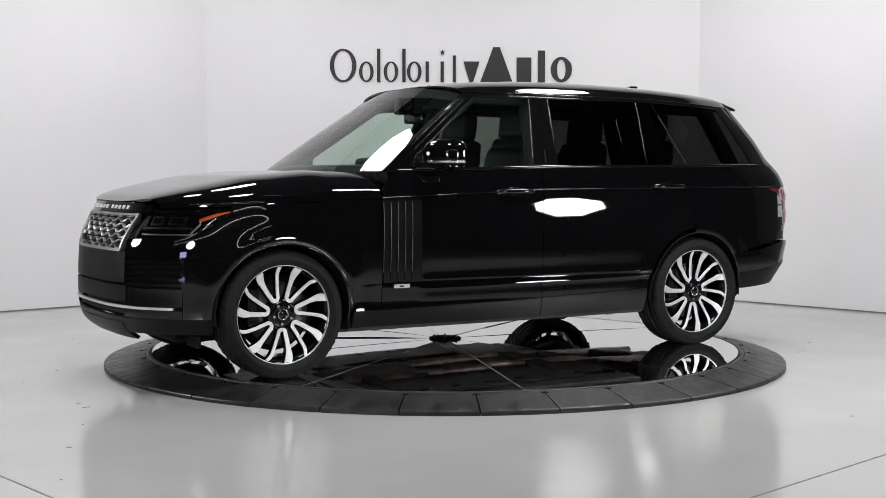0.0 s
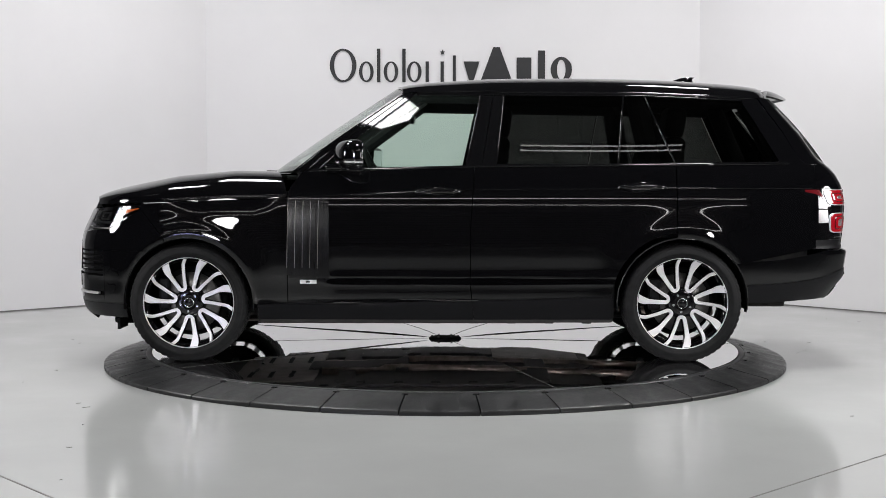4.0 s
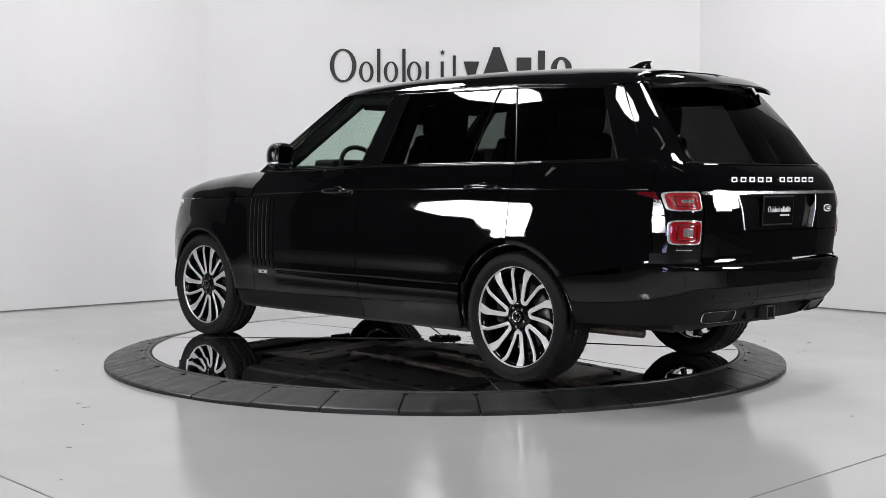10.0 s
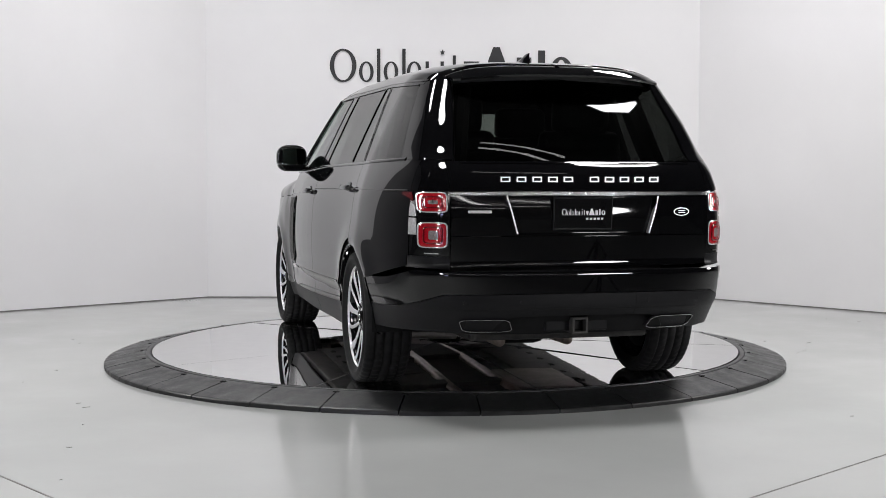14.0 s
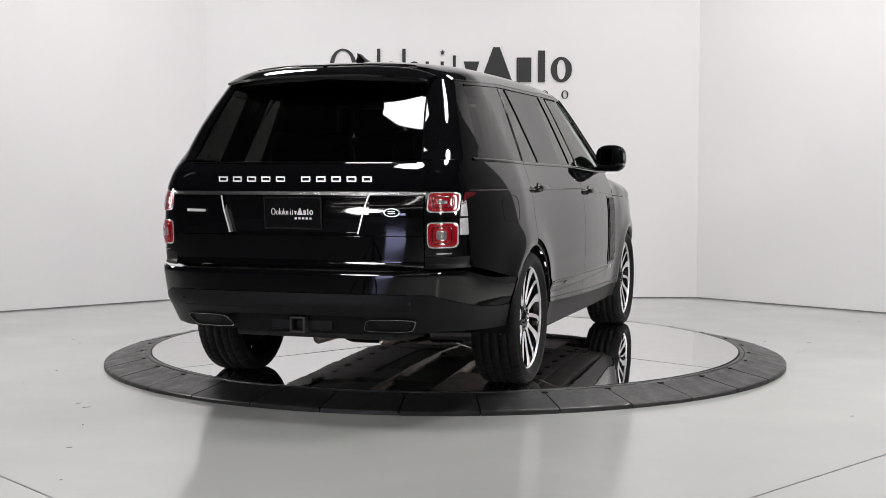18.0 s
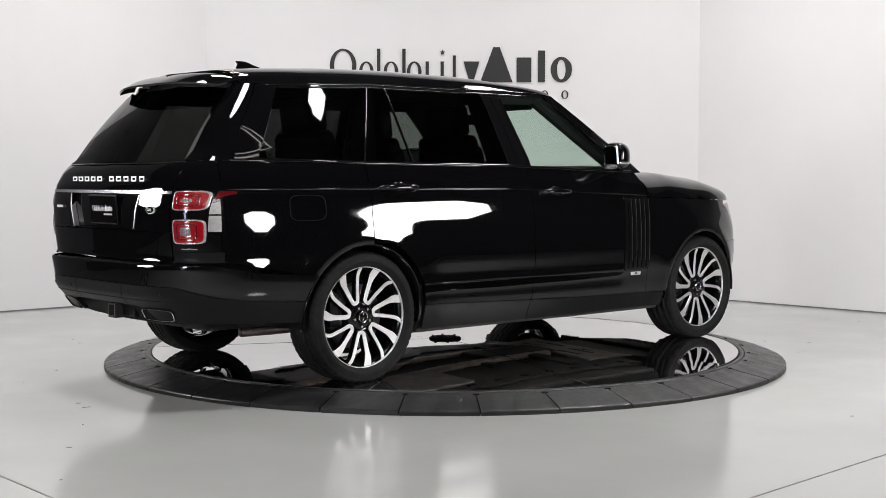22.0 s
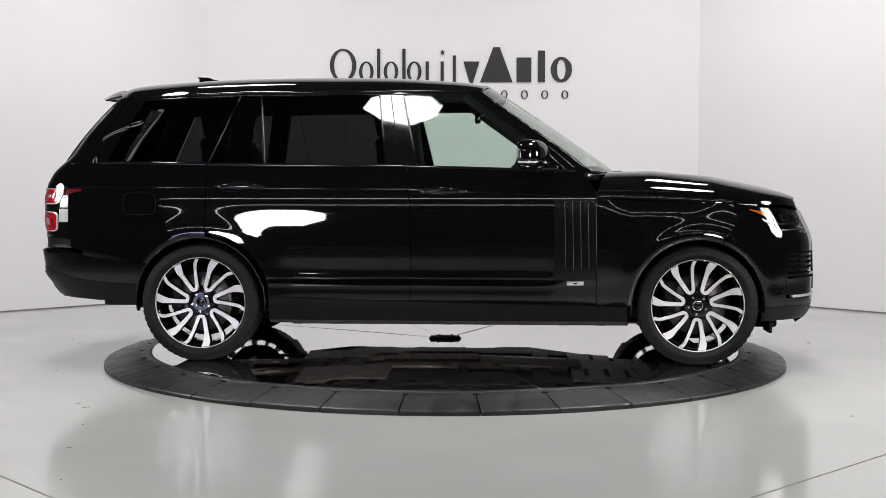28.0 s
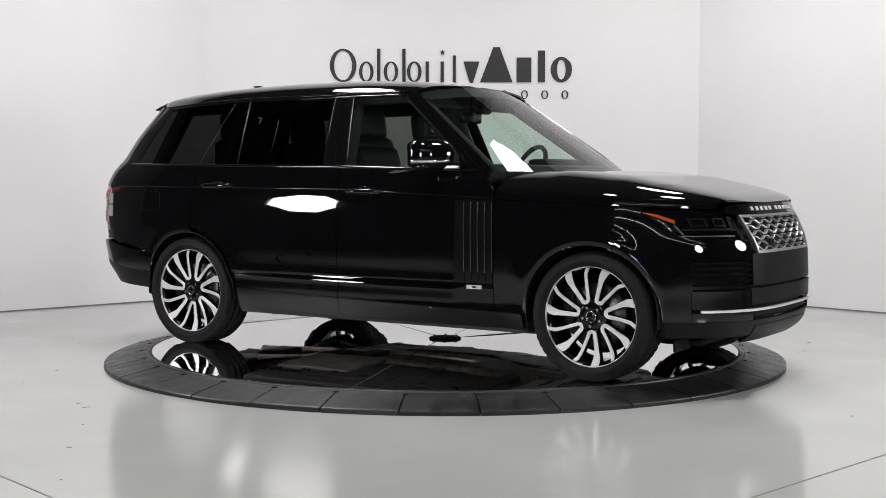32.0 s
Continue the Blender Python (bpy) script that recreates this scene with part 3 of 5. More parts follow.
def bonnet_points(nu=40, nv=33, off=0.0):
    P = np.zeros((nu, nv, 3))
    for i in range(nu):
        u = i / (nu - 1)
        for j in range(nv):
            v = math.sin(math.pi / 2 * j / (nv - 1)) if nv > 1 else 0
            xe = 0.935 + (2.19 - 0.935) * u
            ze = float(HOOD_EDGE(xe)) + 0.004
            ye = float(body_y(xe, ze))
            y = v * ye
            zf = 1.026 - 0.041 * v ** 6
            xf = float(front_pt(fa_y(v * float(body_y(2.19, 0.989)), zf), zf)[0])
            xr0 = 1.10 - 0.165 * v ** 2
            x = xr0 + (xf - xr0) * u
            zc = float(Z_MID(x)) - 0.985
            top = 0.985 + zc
            shape = (1 - v ** 5) ** (1 / 2.4)
            # two raised flanks along the bonnet
            crest = 0.012 * math.exp(-((v - 0.72) / 0.16) ** 2) * (1 - u)
            z = ze + (top - ze) * shape + crest
            P[i, j] = (x, y, z + off)
    return P


whole("bonnet", bonnet_points(), 1, PAINT, car)

# roof, from the windscreen to the spoiler
Z_ROOF = smooth_pl([(-2.38, 1.742), (-2.0, 1.798), (-1.477, 1.830), (-1.0, 1.842), (-0.405, 1.837), (0.067, 1.808), (0.263, 1.775)], 0.06)
RAIL_Z = pl((-2.4, 1.678), (-1.97, 1.682), (-1.3, 1.712), (-0.4, 1.716), (-0.3, 1.722), (0.167, 1.712), (0.3, 1.68))


def roof_points(nu=50, nv=21):
    P = np.zeros((nu, nv, 3))
    for i in range(nu):
        u = i / (nu - 1)
        for j in range(nv):
            v = j / (nv - 1)
            x = -2.27 + 0.13 * v ** 3 + (0.27 - 0.06 * v ** 2 - (-2.27 + 0.13 * v ** 3)) * u
            ze = float(RAIL_Z(x)) + 0.004
            ye = float(body_y(min(x, 0.1), ze))
            z = ze + (float(Z_ROOF(x)) - ze) * (1 - v ** 3.2) ** (1 / 1.7)
            P[i, j] = (x, v * ye, z)
    return P


whole("roof", roof_points(), 1, PAINT, car)


# glasshouse: pillars and side glass
def panel(name, xl, xr, zb, zt, material, label="", off=0.0, nu=14, nv=14, thick=0.006, parent=None):
    return both(name, side_patch(xl, xr, zb, zt, nu, nv, off), material, parent or car, label, thick, True)


WIN_TOP = pl((-2.1, 1.655), (-1.966, 1.664), (-1.343, 1.694), (-0.44, 1.697), (0.14, 1.697))
WIN_BOT = shifted(BELT, 0.012)
Q1 = pl((1.26, -2.19), (1.664, -1.966))
Q2 = pl((1.25, -1.517), (1.69, -1.343))
D1 = pl((1.25, -1.152), (1.69, -1.207))
D2 = pl((1.24, -0.383), (1.69, -0.44))
F1 = pl((1.22, -0.215), (1.70, -0.320))
F2 = pl((1.20, 0.785), (1.33, 0.645), (1.697, 0.165))
panel("quarter_window", Q1, shifted(Q2, -0.004), WIN_BOT, WIN_TOP, PRIVACY, "dark privacy glass")
panel("vent_window", shifted(Q2, 0.006), shifted(D1, -0.008), WIN_BOT, WIN_TOP, PRIVACY, "dark privacy glass")
panel("rear_door_window", shifted(D1, 0.006), shifted(D2, -0.003), WIN_BOT, WIN_TOP, PRIVACY, "dark privacy glass", nu=18)
panel("front_door_window", shifted(F1, 0.03), shifted(F2, -0.03), WIN_BOT, shifted(WIN_TOP, -0.004), CLEAR, "lightly tinted glass", off=-0.004, nu=20)
panel("pillar_trim", shifted(D1, -0.006), shifted(D1, 0.004), WIN_BOT, WIN_TOP, GLOSS, off=0.003, nu=3)
panel("centre_pillar", shifted(D2, 0.0), shifted(lambda z: (D2(z) + F1(z)) / 2, 0.008), BELT, shifted(WIN_TOP, 0.002), GLOSS, "gloss black pillar", off=0.002, nu=6)
panel("centre_pillar", shifted(lambda z: (D2(z) + F1(z)) / 2, 0.013), shifted(F1, 0.03), BELT, shifted(WIN_TOP, 0.002), GLOSS, "gloss black pillar", off=0.002, nu=6)
panel("rear_pillar", lambda z: XSR - (XSR - X_REAR(z)) * 0.80, shifted(Q1, -0.004), BELT, RAIL_Z, PAINT, off=0.001, nu=16)
panel("window_rail", const(-2.02), const(0.12), shifted(WIN_TOP, 0.002), shifted(RAIL_Z, 0.002), PAINT, off=0.002, nu=40, nv=4)
panel("belt_trim", const(-2.19), const(0.70), BELT, WIN_BOT, GLOSS, "gloss black waist trim", off=0.004, nu=40, nv=4)
# windscreen pillar
FP2 = pl((1.19, 0.925), (1.21, 0.895), (1.33, 0.745), (1.55, 0.440), (1.74, 0.172))
panel("windscreen_pillar", shifted(F2, -0.032), FP2, pl((0.4, 1.22), (0.9, 1.205), (1.0, 1.19)), const(1.71), PAINT, off=0.003, nu=8, nv=20)


# windscreen and tailgate glass
def bridge(p_low, p_high, bow_low, bow_high, n=17, m=14, sag=0.0):
    """A curved pane over half the width, from a low edge (x, y, z at its end; x, z in the middle) to a high edge."""
    P = np.zeros((m, n, 3))
    for i in range(m):
        t = i / (m - 1)
        for j in range(n):
            v = j / (n - 1)
            lo = np.array([bow_low[0] + (p_low[0] - bow_low[0]) * v ** 2.4, p_low[1] * v, bow_low[1] + (p_low[2] - bow_low[1]) * v ** 2])
            hi = np.array([bow_high[0] + (p_high[0] - bow_high[0]) * v ** 2.4, p_high[1] * v, bow_high[1] + (p_high[2] - bow_high[1]) * v ** 2.2])
            q = lo + (hi - lo) * t
            q[0] += sag * math.sin(math.pi * t)
            q[2] += abs(sag) * 0.7 * math.sin(math.pi * t)
            P[i, j] = q
    return P


whole("windscreen", bridge((0.900, 0.912, 1.208), (0.195, 0.690, 1.716), (1.12, 1.196), (0.275, 1.772), sag=0.007), 1, CLEAR, car, "clear windscreen glass", thick=0.005, flip=True)
whole("tailgate_window", bridge((-2.535, 0.635, 1.25), (-2.212, 0.56, 1.655), (-2.572, 1.25), (-2.24, 1.68), sag=-0.012), 1, PRIVACY, car, "dark privacy glass", thick=0.005)


# ---- wheels ----
AMBER = mat("amber_plastic", (0.75, 0.13, 0.02), 0.15, coat=1.0, grain=0.1, scale=80)
BRAKE = mat("cast_brake_steel", (0.16, 0.155, 0.15), 0.4, metal=0.9, grain=0.15, scale=60)


def tyre_mesh():
    half = [(0.285, 0.098), (0.2885, 0.110), (0.300, 0.124), (0.3115, 0.132), (0.3125, 0.1345), (0.324, 0.1375), (0.326, 0.136), (0.342, 0.1355), (0.3435, 0.133), (0.355, 0.127), (0.3575, 0.1275),
            (0.3665, 0.116), (0.3715, 0.104), (0.374, 0.088), (0.3744, 0.078), (0.366, 0.0765), (0.366, 0.0695), (0.3747, 0.068), (0.375, 0.030), (0.366, 0.0285), (0.366, 0.0205), (0.375, 0.019)]
    prof = half + [(r, -y) for r, y in half[::-1]]
    segs = 216
    n = len(prof)
    v, f = [], []
    for i in range(segs):
        a = 2 * math.pi * i / segs
        for k, (r, y) in enumerate(prof):
            q = r
            if r > 0.354 and abs(y) > 0.077 and i % 4 == 0:
                q = r - 0.0050
            if r > 0.37 and 0.019 < abs(y) < 0.069 and (i + 2) % 4 == 0:
                q = r - 0.007
            v.append((q * math.cos(a), y, q * math.sin(a)))
    for i in range(segs):
        j = (i + 1) % segs
        for k in range(n - 1):
            f.append((i * n + k, i * n + k + 1, j * n + k + 1, j * n + k))
    return v, f


BROAD = [(0.1, -10.5, 0.0255), (0.12, -10.8, 0.0265), (0.15, -10.9, 0.0275), (0.18, -10.8, 0.0285), (0.203, -10.6, 0.0305), (0.220, -10.4, 0.036), (0.237, -9.9, 0.043), (0.258, -8.6, 0.047), (0.280, -6.4, 0.050)]
INNER = [(0.0925, -7.5, 0.025), (0.088, -2.5, 0.025), (0.088, 2.5, 0.0245), (0.0925, 7.3, 0.024)]
NARROW = [(0.1, 10.3, 0.023), (0.12, 11.6, 0.022), (0.15, 13.1, 0.0215), (0.18, 14.4, 0.0215), (0.21, 15.5, 0.0215), (0.232, 16.2, 0.0215), (0.247, 17.0, 0.022), (0.262, 18.6, 0.0225), (0.280, 21.0, 0.023)]


def spoke_mesh():
    """A machined U of two swept arms, closed towards the hub."""
    path = BROAD[::-1] + INNER + NARROW
    pts = []
    for r, d, w in path:
        a = math.radians(d)
        pts.append((Vector((-r * math.sin(a), r * math.cos(a))), w, r))
    v, f, mats = [], [], []
    n = len(pts)
    for i, (q, w, r) in enumerate(pts):
        d = (pts[min(i + 1, n - 1)][0] - pts[max(i - 1, 0)][0]).normalized()
        if i == 0 or i == n - 1:
            rad = q.normalized()
            d = rad * (-1 if i == 0 else 1)
        s = Vector((-d.y, d.x))
        yt = 0.083 + 0.0185 * (max(0, r - 0.09) / 0.18) ** 1.5
        for off, dy in ((-w / 2 - 0.004, -0.035), (-w / 2, -0.004), (-w / 2 + 0.0025, 0), (w / 2 - 0.0025, 0), (w / 2, -0.004), (w / 2 + 0.004, -0.035)):
            c = q + s * off
            v.append((c.x, yt + dy, c.y))
    for i in range(n - 1):
        for k in range(5):
            f.append((i * 6 + k, i * 6 + k + 1, (i + 1) * 6 + k + 1, (i + 1) * 6 + k))
            mats.append(0 if 1 <= k <= 3 else 1)
    f.append((0, 1, 2, 3, 4, 5)[::-1])
    f.append(tuple((n - 1) * 6 + k for k in range(6)))
    mats += [1, 1]
    return v, f, mats


tv, tf = tyre_mesh()
sv, sf, sm = spoke_mesh()


def make_wheel(x, side):
    w = new("wheel")
    w.parent = car
    w.matrix_basis = pose(x, 0.840 * side, HUB_Z, 0, 0, 0 if side > 0 else 180)
    tagged(w, "black tyre on a swept-spoke machined alloy wheel")
    if "tyre" in WHEEL_MESH:
        for name, me, m in WHEEL_MESH["all"]:
            o = new(name, me)
            o.parent = w
            o.matrix_basis = m
        return w
    o = mesh_ob("tyre", tv, [q[::-1] for q in tf], TYRE, w, "black rubber tyre")
    lathe("rim_step", [(0.262, 0.070), (0.270, 0.090), (0.277, 0.094), (0.279, 0.097), (0.2825, 0.0985)], GLOSS, w, "y", 96, "gloss black rim step")
    lathe("rim_lip", [(0.2825, 0.0985), (0.2835, 0.106), (0.2845, 0.109), (0.2865, 0.1105), (0.2885, 0.109), (0.2895, 0.100)], ALLOY, w, "y", 96, "bright machined rim edge")
    lathe("rim_barrel", [(0.270, 0.098), (0.264, 0.092), (0.262, 0.05), (0.258, 0.0), (0.256, -0.08), (0.275, -0.12)], GLOSS, w, "y", 72, "gloss black barrel")
    lathe("hub", [(0.0, 0.083), (0.045, 0.083), (0.072, 0.084), (0.086, 0.080), (0.092, 0.068), (0.10, 0.02), (0.10, -0.02)], GLOSS, w, "y", 48)
    lathe("centre_cap", [(0.0, 0.098), (0.024, 0.0975), (0.028, 0.095), (0.0285, 0.099), (0.033, 0.099), (0.035, 0.093), (0.036, 0.08)], GLOSS, w, "y", 32, "black centre cap")
    lathe("cap_ring", [(0.0275, 0.0975), (0.0285, 0.1), (0.0315, 0.1), (0.0325, 0.0975)], CHROME, w, "y", 32)
    for k in range(5):
        a = math.radians(72 * k + 30)
        part("wheel_nut", cyl_bm((0.056 * math.sin(a), 0.075, 0.056 * math.cos(a)), (0.056 * math.sin(a), 0.094, 0.056 * math.cos(a)), 0.0085, 6), CHROME, w)
    first_spoke = None
    for k in range(7):
        if first_spoke is None:
            me = bpy.data.meshes.new("spoke")
            me.from_pydata(sv, [], sf)
            me.materials.append(ALLOY)
            me.materials.append(GLOSS)
            me.polygons.foreach_set("material_index", sm)
            me.update()
            first_spoke = me
        o = new("spoke", first_spoke)
        o.parent = w
        o.matrix_basis = pose(0, 0, 0, 0, -(26.5 + 360 / 7 * k), 0)
    lathe("brake_disc", [(0.08, 0.02), (0.10, 0.022), (0.185, 0.022), (0.187, 0.018), (0.187, -0.006), (0.08, -0.006)], BRAKE, w, "y", 48, "grey steel brake disc")
    bm = box_bm(0.165, 0.012, 0.05, 0.075, 0.085, 0.2, 0.02)
    part("brake_caliper", bm, SATIN, w)
    lathe("inner_dish", [(0.0, -0.03), (0.205, -0.03), (0.222, -0.045), (0.222, -0.07), (0.15, -0.10), (0.0, -0.10)], MATTE, w, "y", 36, "dark brake shield")
    WHEEL_MESH["tyre"] = 1
    WHEEL_MESH["all"] = [(c.name.split(".")[0], c.data, c.matrix_basis.copy()) for c in w.children]
    return w


WHEEL_MESH = {}
for wx in WHEELS:
    for sd in (1, -1):
        make_wheel(wx, sd)


# wheel arch liners, shell and underbody
def liner(c):
    n = 20
    P = np.zeros((n, 5, 3))
    for i in range(n):
        a = math.radians(-6 + 192 * i / (n - 1))
        for j in range(5):
            y = 0.52 + 0.425 * j / 4
            P[i, j] = (c + 0.413 * math.cos(a), y, max(0.2, HUB_Z + 0.413 * math.sin(a)))
    both("arch_liner", P, MATTE, car, thick=0)
    for s in (1, -1):
        part("inner_wing", box_bm(c, 0.515 * s, 0.57, 0.84, 0.02, 0.46, 0.004), MATTE, car)
    lip = np.zeros((n, 4, 3))
    for i in range(n):
        a = math.radians(-8 + 196 * i / (n - 1))
        for j, (r, d) in enumerate(((0.419, -0.002), (0.413, 0.0005), (0.408, -0.004), (0.406, -0.03))):
            x, z = c + r * math.cos(a), HUB_Z + r * math.sin(a)
            lip[i, j] = (x, float(body_y(x, max(z, 0.3))) + d, z)
    both("arch_trim", lip, GLOSS, car, thick=0)


for c in WHEELS:
    liner(c)
both("door_card", side_patch(const(-1.13), const(0.86), const(0.27), const(1.2), 40, 12, -0.030), MATTE, car, thick=0.0, flip=True)
both("quarter_card", side_patch(const(-2.45), const(-1.13), const(0.82), const(1.22), 24, 8, -0.035), MATTE, car, thick=0.0, flip=True)
both("wing_card", side_patch(const(0.86), const(1.13), const(0.27), const(0.81), 8, 6, -0.03), MATTE, car, thick=0.0, flip=True)
both("wing_card", side_patch(const(0.86), const(1.85), const(0.81), const(0.99), 20, 6, -0.03), MATTE, car, thick=0.0, flip=True)
part("underbody", box_bm(0.0, 0, 0.29, 2.26, 1.8, 0.09, 0.02), UNDER, car, "dark underbody")
part("underbody", box_bm(1.60, 0, 0.30, 1.0, 1.0, 0.12, 0.02), UNDER, car, "dark underbody")
part("underbody", box_bm(-1.65, 0, 0.37, 1.35, 1.0, 0.12, 0.02), UNDER, car, "dark underbody")
part("engine_bay", box_bm(1.62, 0, 0.66, 1.0, 1.04, 0.62, 0.03), UNDER, car)
part("boot_floor", box_bm(-1.82, 0, 0.62, 1.3, 1.04, 0.5, 0.03), UNDER, car)
part("boot_floor", box_bm(-1.72, 0, 0.80, 1.15, 1.7, 0.03, 0.01), UNDER, car)
part("bulkhead", box_bm(1.06, 0, 0.72, 0.1, 1.3, 0.7, 0.02), UNDER, car)
for s in (1, -1):
    part("suspension_arm", cyl_bm((1.50, 0.35 * s, 0.26), (1.56, 0.74 * s, 0.27), 0.03, 10), BRAKE, car)
    part("suspension_arm", cyl_bm((-1.50, 0.35 * s, 0.25), (-1.56, 0.74 * s, 0.27), 0.032, 10), BRAKE, car)
    part("exhaust_pipe", cyl_bm((0.8, 0.16 * s, 0.235), (-1.9, 0.20 * s, 0.25), 0.032, 12), HEATED, car, smooth=True)
    part("silencer", cyl_bm((-2.0, 0.32 * s, 0.42), (-2.38, 0.45 * s, 0.43), 0.055, 20), HEATED, car, smooth=True)
    part("undertray", box_bm(0.2, 0.58 * s, 0.235, 1.9, 0.36, 0.02, 0.008), UNDER, car)
TRAY = mat("dusty_plastic_tray", (0.20, 0.175, 0.16), 0.6, grain=0.35, scale=9, bump=0.3, bump_scale=30)
part("engine_tray", box_bm(1.10, 0, 0.222, 0.56, 1.10, 0.014, 0.006), TRAY, car, "pale dusty plastic engine tray")
for k in range(6):
    part("tray_slot", box_bm(0.92 + 0.07 * k, 0.30 if k % 2 else -0.26, 0.2155, 0.03, 0.24, 0.004), MATTE, car)
part("fuel_tank", box_bm(-0.72, -0.42, 0.226, 0.62, 0.46, 0.03, 0.012), TRAY, car, "pale dusty tank shield")
part("heat_shield", box_bm(-0.1, 0, 0.262, 1.5, 0.30, 0.012, 0.004), HEATED, car)
for s in (1, -1):
    part("body_flange", box_bm(0.0, 0.70 * s, 0.243, 2.1, 0.012, 0.035, 0.003), MATTE, car)
    for k in range(9):
        part("jacking_lug", box_bm(-0.98 + 0.245 * k, 0.70 * s, 0.230, 0.06, 0.035, 0.022, 0.005), MATTE, car)
part("crossmember", box_bm(0.62, 0, 0.235, 0.12, 1.2, 0.04, 0.012), UNDER, car)
part("crossmember", box_bm(-0.7, 0, 0.235, 0.14, 1.2, 0.04, 0.012), UNDER, car)
part("gearbox", box_bm(0.55, 0, 0.23, 0.7, 0.32, 0.05, 0.02), UNDER, car)

# brackets, boxes and pipes hanging under the floor
rng = random.Random(5)
for k in range(14):
    x, y, w = -1.15 + 2.3 * k / 13 + rng.uniform(-0.03, 0.03), rng.uniform(-0.42, 0.42), rng.uniform(0.05, 0.16)
    z = rng.uniform(0.215, 0.24)
    part("floor_bracket", box_bm(x, y, (z + 0.28) / 2, w, rng.uniform(0.06, 0.22), 0.28 - z, 0.006, Matrix.Rotation(rng.uniform(-0.5, 0.5), 3, "Z")), UNDER, car)
for s in (1, -1):
    part("drive_shaft", cyl_bm((1.56, 0.1 * s, 0.30), (1.56, 0.74 * s, 0.36), 0.024, 10), SATIN, car)
    part("drive_shaft", cyl_bm((-1.56, 0.1 * s, 0.30), (-1.56, 0.74 * s, 0.36), 0.024, 10), SATIN, car)
    part("trailing_arm", cyl_bm((-1.0, 0.45 * s, 0.27), (-1.5, 0.70 * s, 0.25), 0.022, 8), SATIN, car)
    part("anti_roll_bar", cyl_bm((1.25, 0.1 * s, 0.22), (1.32, 0.62 * s, 0.24), 0.014, 8), SATIN, car)
part("differential", box_bm(-1.56, 0, 0.28, 0.26, 0.28, 0.16, 0.05), SATIN, car, smooth=True)

# ---- nose ----


def front_edge(z):
    """Where the bumper meets the wheel arch and the wing."""
    e = 1.56 + np.sqrt(np.clip(R_ARCH ** 2 - (z - HUB_Z) ** 2, 0, None))
    return np.maximum(e, NOSE_JOINT(z) + 0.0015)


def nose(name, a0, a1, zb, zt, material, label="", off=0.0, nu=24, nv=8, thick=0.01):
    P = end_patch(front_pt, a0, a1, zb, zt, nu, nv, off)
    if a1 is MID:
        return [whole(name, P, 0, material, car, label, thick, True)]
    return both(name, P, material, car, label, thick, True)


def by_x(f):
    return lambda z: fa_x(f(z) if callable(f) else np.zeros_like(z) + f, z)


def by_y(c):
    return lambda z: fa_y(np.zeros_like(z) + c, z)


MID = lambda z: np.zeros_like(z) + math.pi / 2
A_START, A_END = float(fa_x(float(NOSE_JOINT(0.83)), 0.83)), float(fa_y(0.508, 0.83))


def share(x, z=0.83):
    return (float(fa_x(x, z)) - A_START) / (A_END - A_START)


U1, U2 = share(1.864, 0.96), share(2.087, 0.834)
LAMP_LOW = pl((0, 0.966), (U2, 0.834), (1, 0.811))
nose("front_bumper", by_x(front_edge), by_y(0.508), const(0.702), LAMP_LOW, PAINT, nu=44, nv=14)
nose("front_bumper", by_x(front_edge), by_x(2.122), const(0.365), const(0.700), PAINT, nu=16, nv=14)
nose("front_bumper", by_x(2.125), by_y(0.50), const(0.435), const(0.535), GLOSS, nu=20, nv=6)
nose("bumper_corner", by_x(2.125), by_y(0.50), const(0.365), const(0.412), PAINT, nu=20, nv=5)
nose("intake_recess", by_x(2.10), by_y(0.47), const(0.40), const(0.72), MATTE, off=-0.035, nu=20, nv=4, thick=0)
for k in range(5):
    z = 0.548 + 0.031 * k
    nose("intake_slat", by_x(2.127), by_y(0.502), const(z), const(z + 0.017), GLOSS, "gloss black intake slat", -0.004 - 0.002 * (k % 2), 18, 3, 0.03)
nose("intake_frame", by_x(2.118), by_x(2.130), const(0.535), const(0.702), GLOSS, off=0.001, nu=3, nv=10)
# grille and panels below it
nose("nose_panel", by_y(0.505), MID, const(0.560), const(0.738), SATIN, "satin black panel below the grille", 0.002, 28, 8)
nose("nose_recess", by_y(0.52), MID, const(0.36), const(0.97), MATTE, off=-0.05, nu=20, nv=6, thick=0)
nose("nose_band", by_y(0.52), MID, const(0.452), const(0.545), SATIN, off=0.004, nu=28, nv=6, thick=0.02)
nose("bumper_blade", by_x(2.165), MID, const(0.416), const(0.430), ALLOY, "bright silver bumper blade", 0.008, 44, 4, 0.02)
nose("lower_grille", by_y(0.52), MID, const(0.38), const(0.41), MATTE, off=-0.02, nu=24, nv=3)
nose("lower_apron", by_x(1.965), MID, lambda u: 0.272 + 0.0 * u, const(0.362), SATIN, "satin black lower apron", 0.0, 44, 8, 0.02)
nose("skid_plate", by_y(0.46), MID, const(0.225), const(0.33), SATIN, "grey skid plate", 0.004, 20, 6, 0.02)
part("chin", box_bm(1.98, 0, 0.235, 0.26, 1.30, 0.05, 0.02), MATTE, car)
for s in (1, -1):
    part("chin_flap", box_bm(2.03, 0.74 * s, 0.228, 0.02, 0.20, 0.07, 0.006), MATTE, car)
nose("bonnet_lip", by_y(0.60), MID, pl((0, 0.966), (0.15, 0.958), (1, 0.958)), pl((0, 1.004), (0.3, 1.016), (1, 1.022)), PAINT, "black front edge of the bonnet", -0.001, 36, 6, 0.02)
GR_Y = pl((0.75, 0.443), (0.953, 0.500))
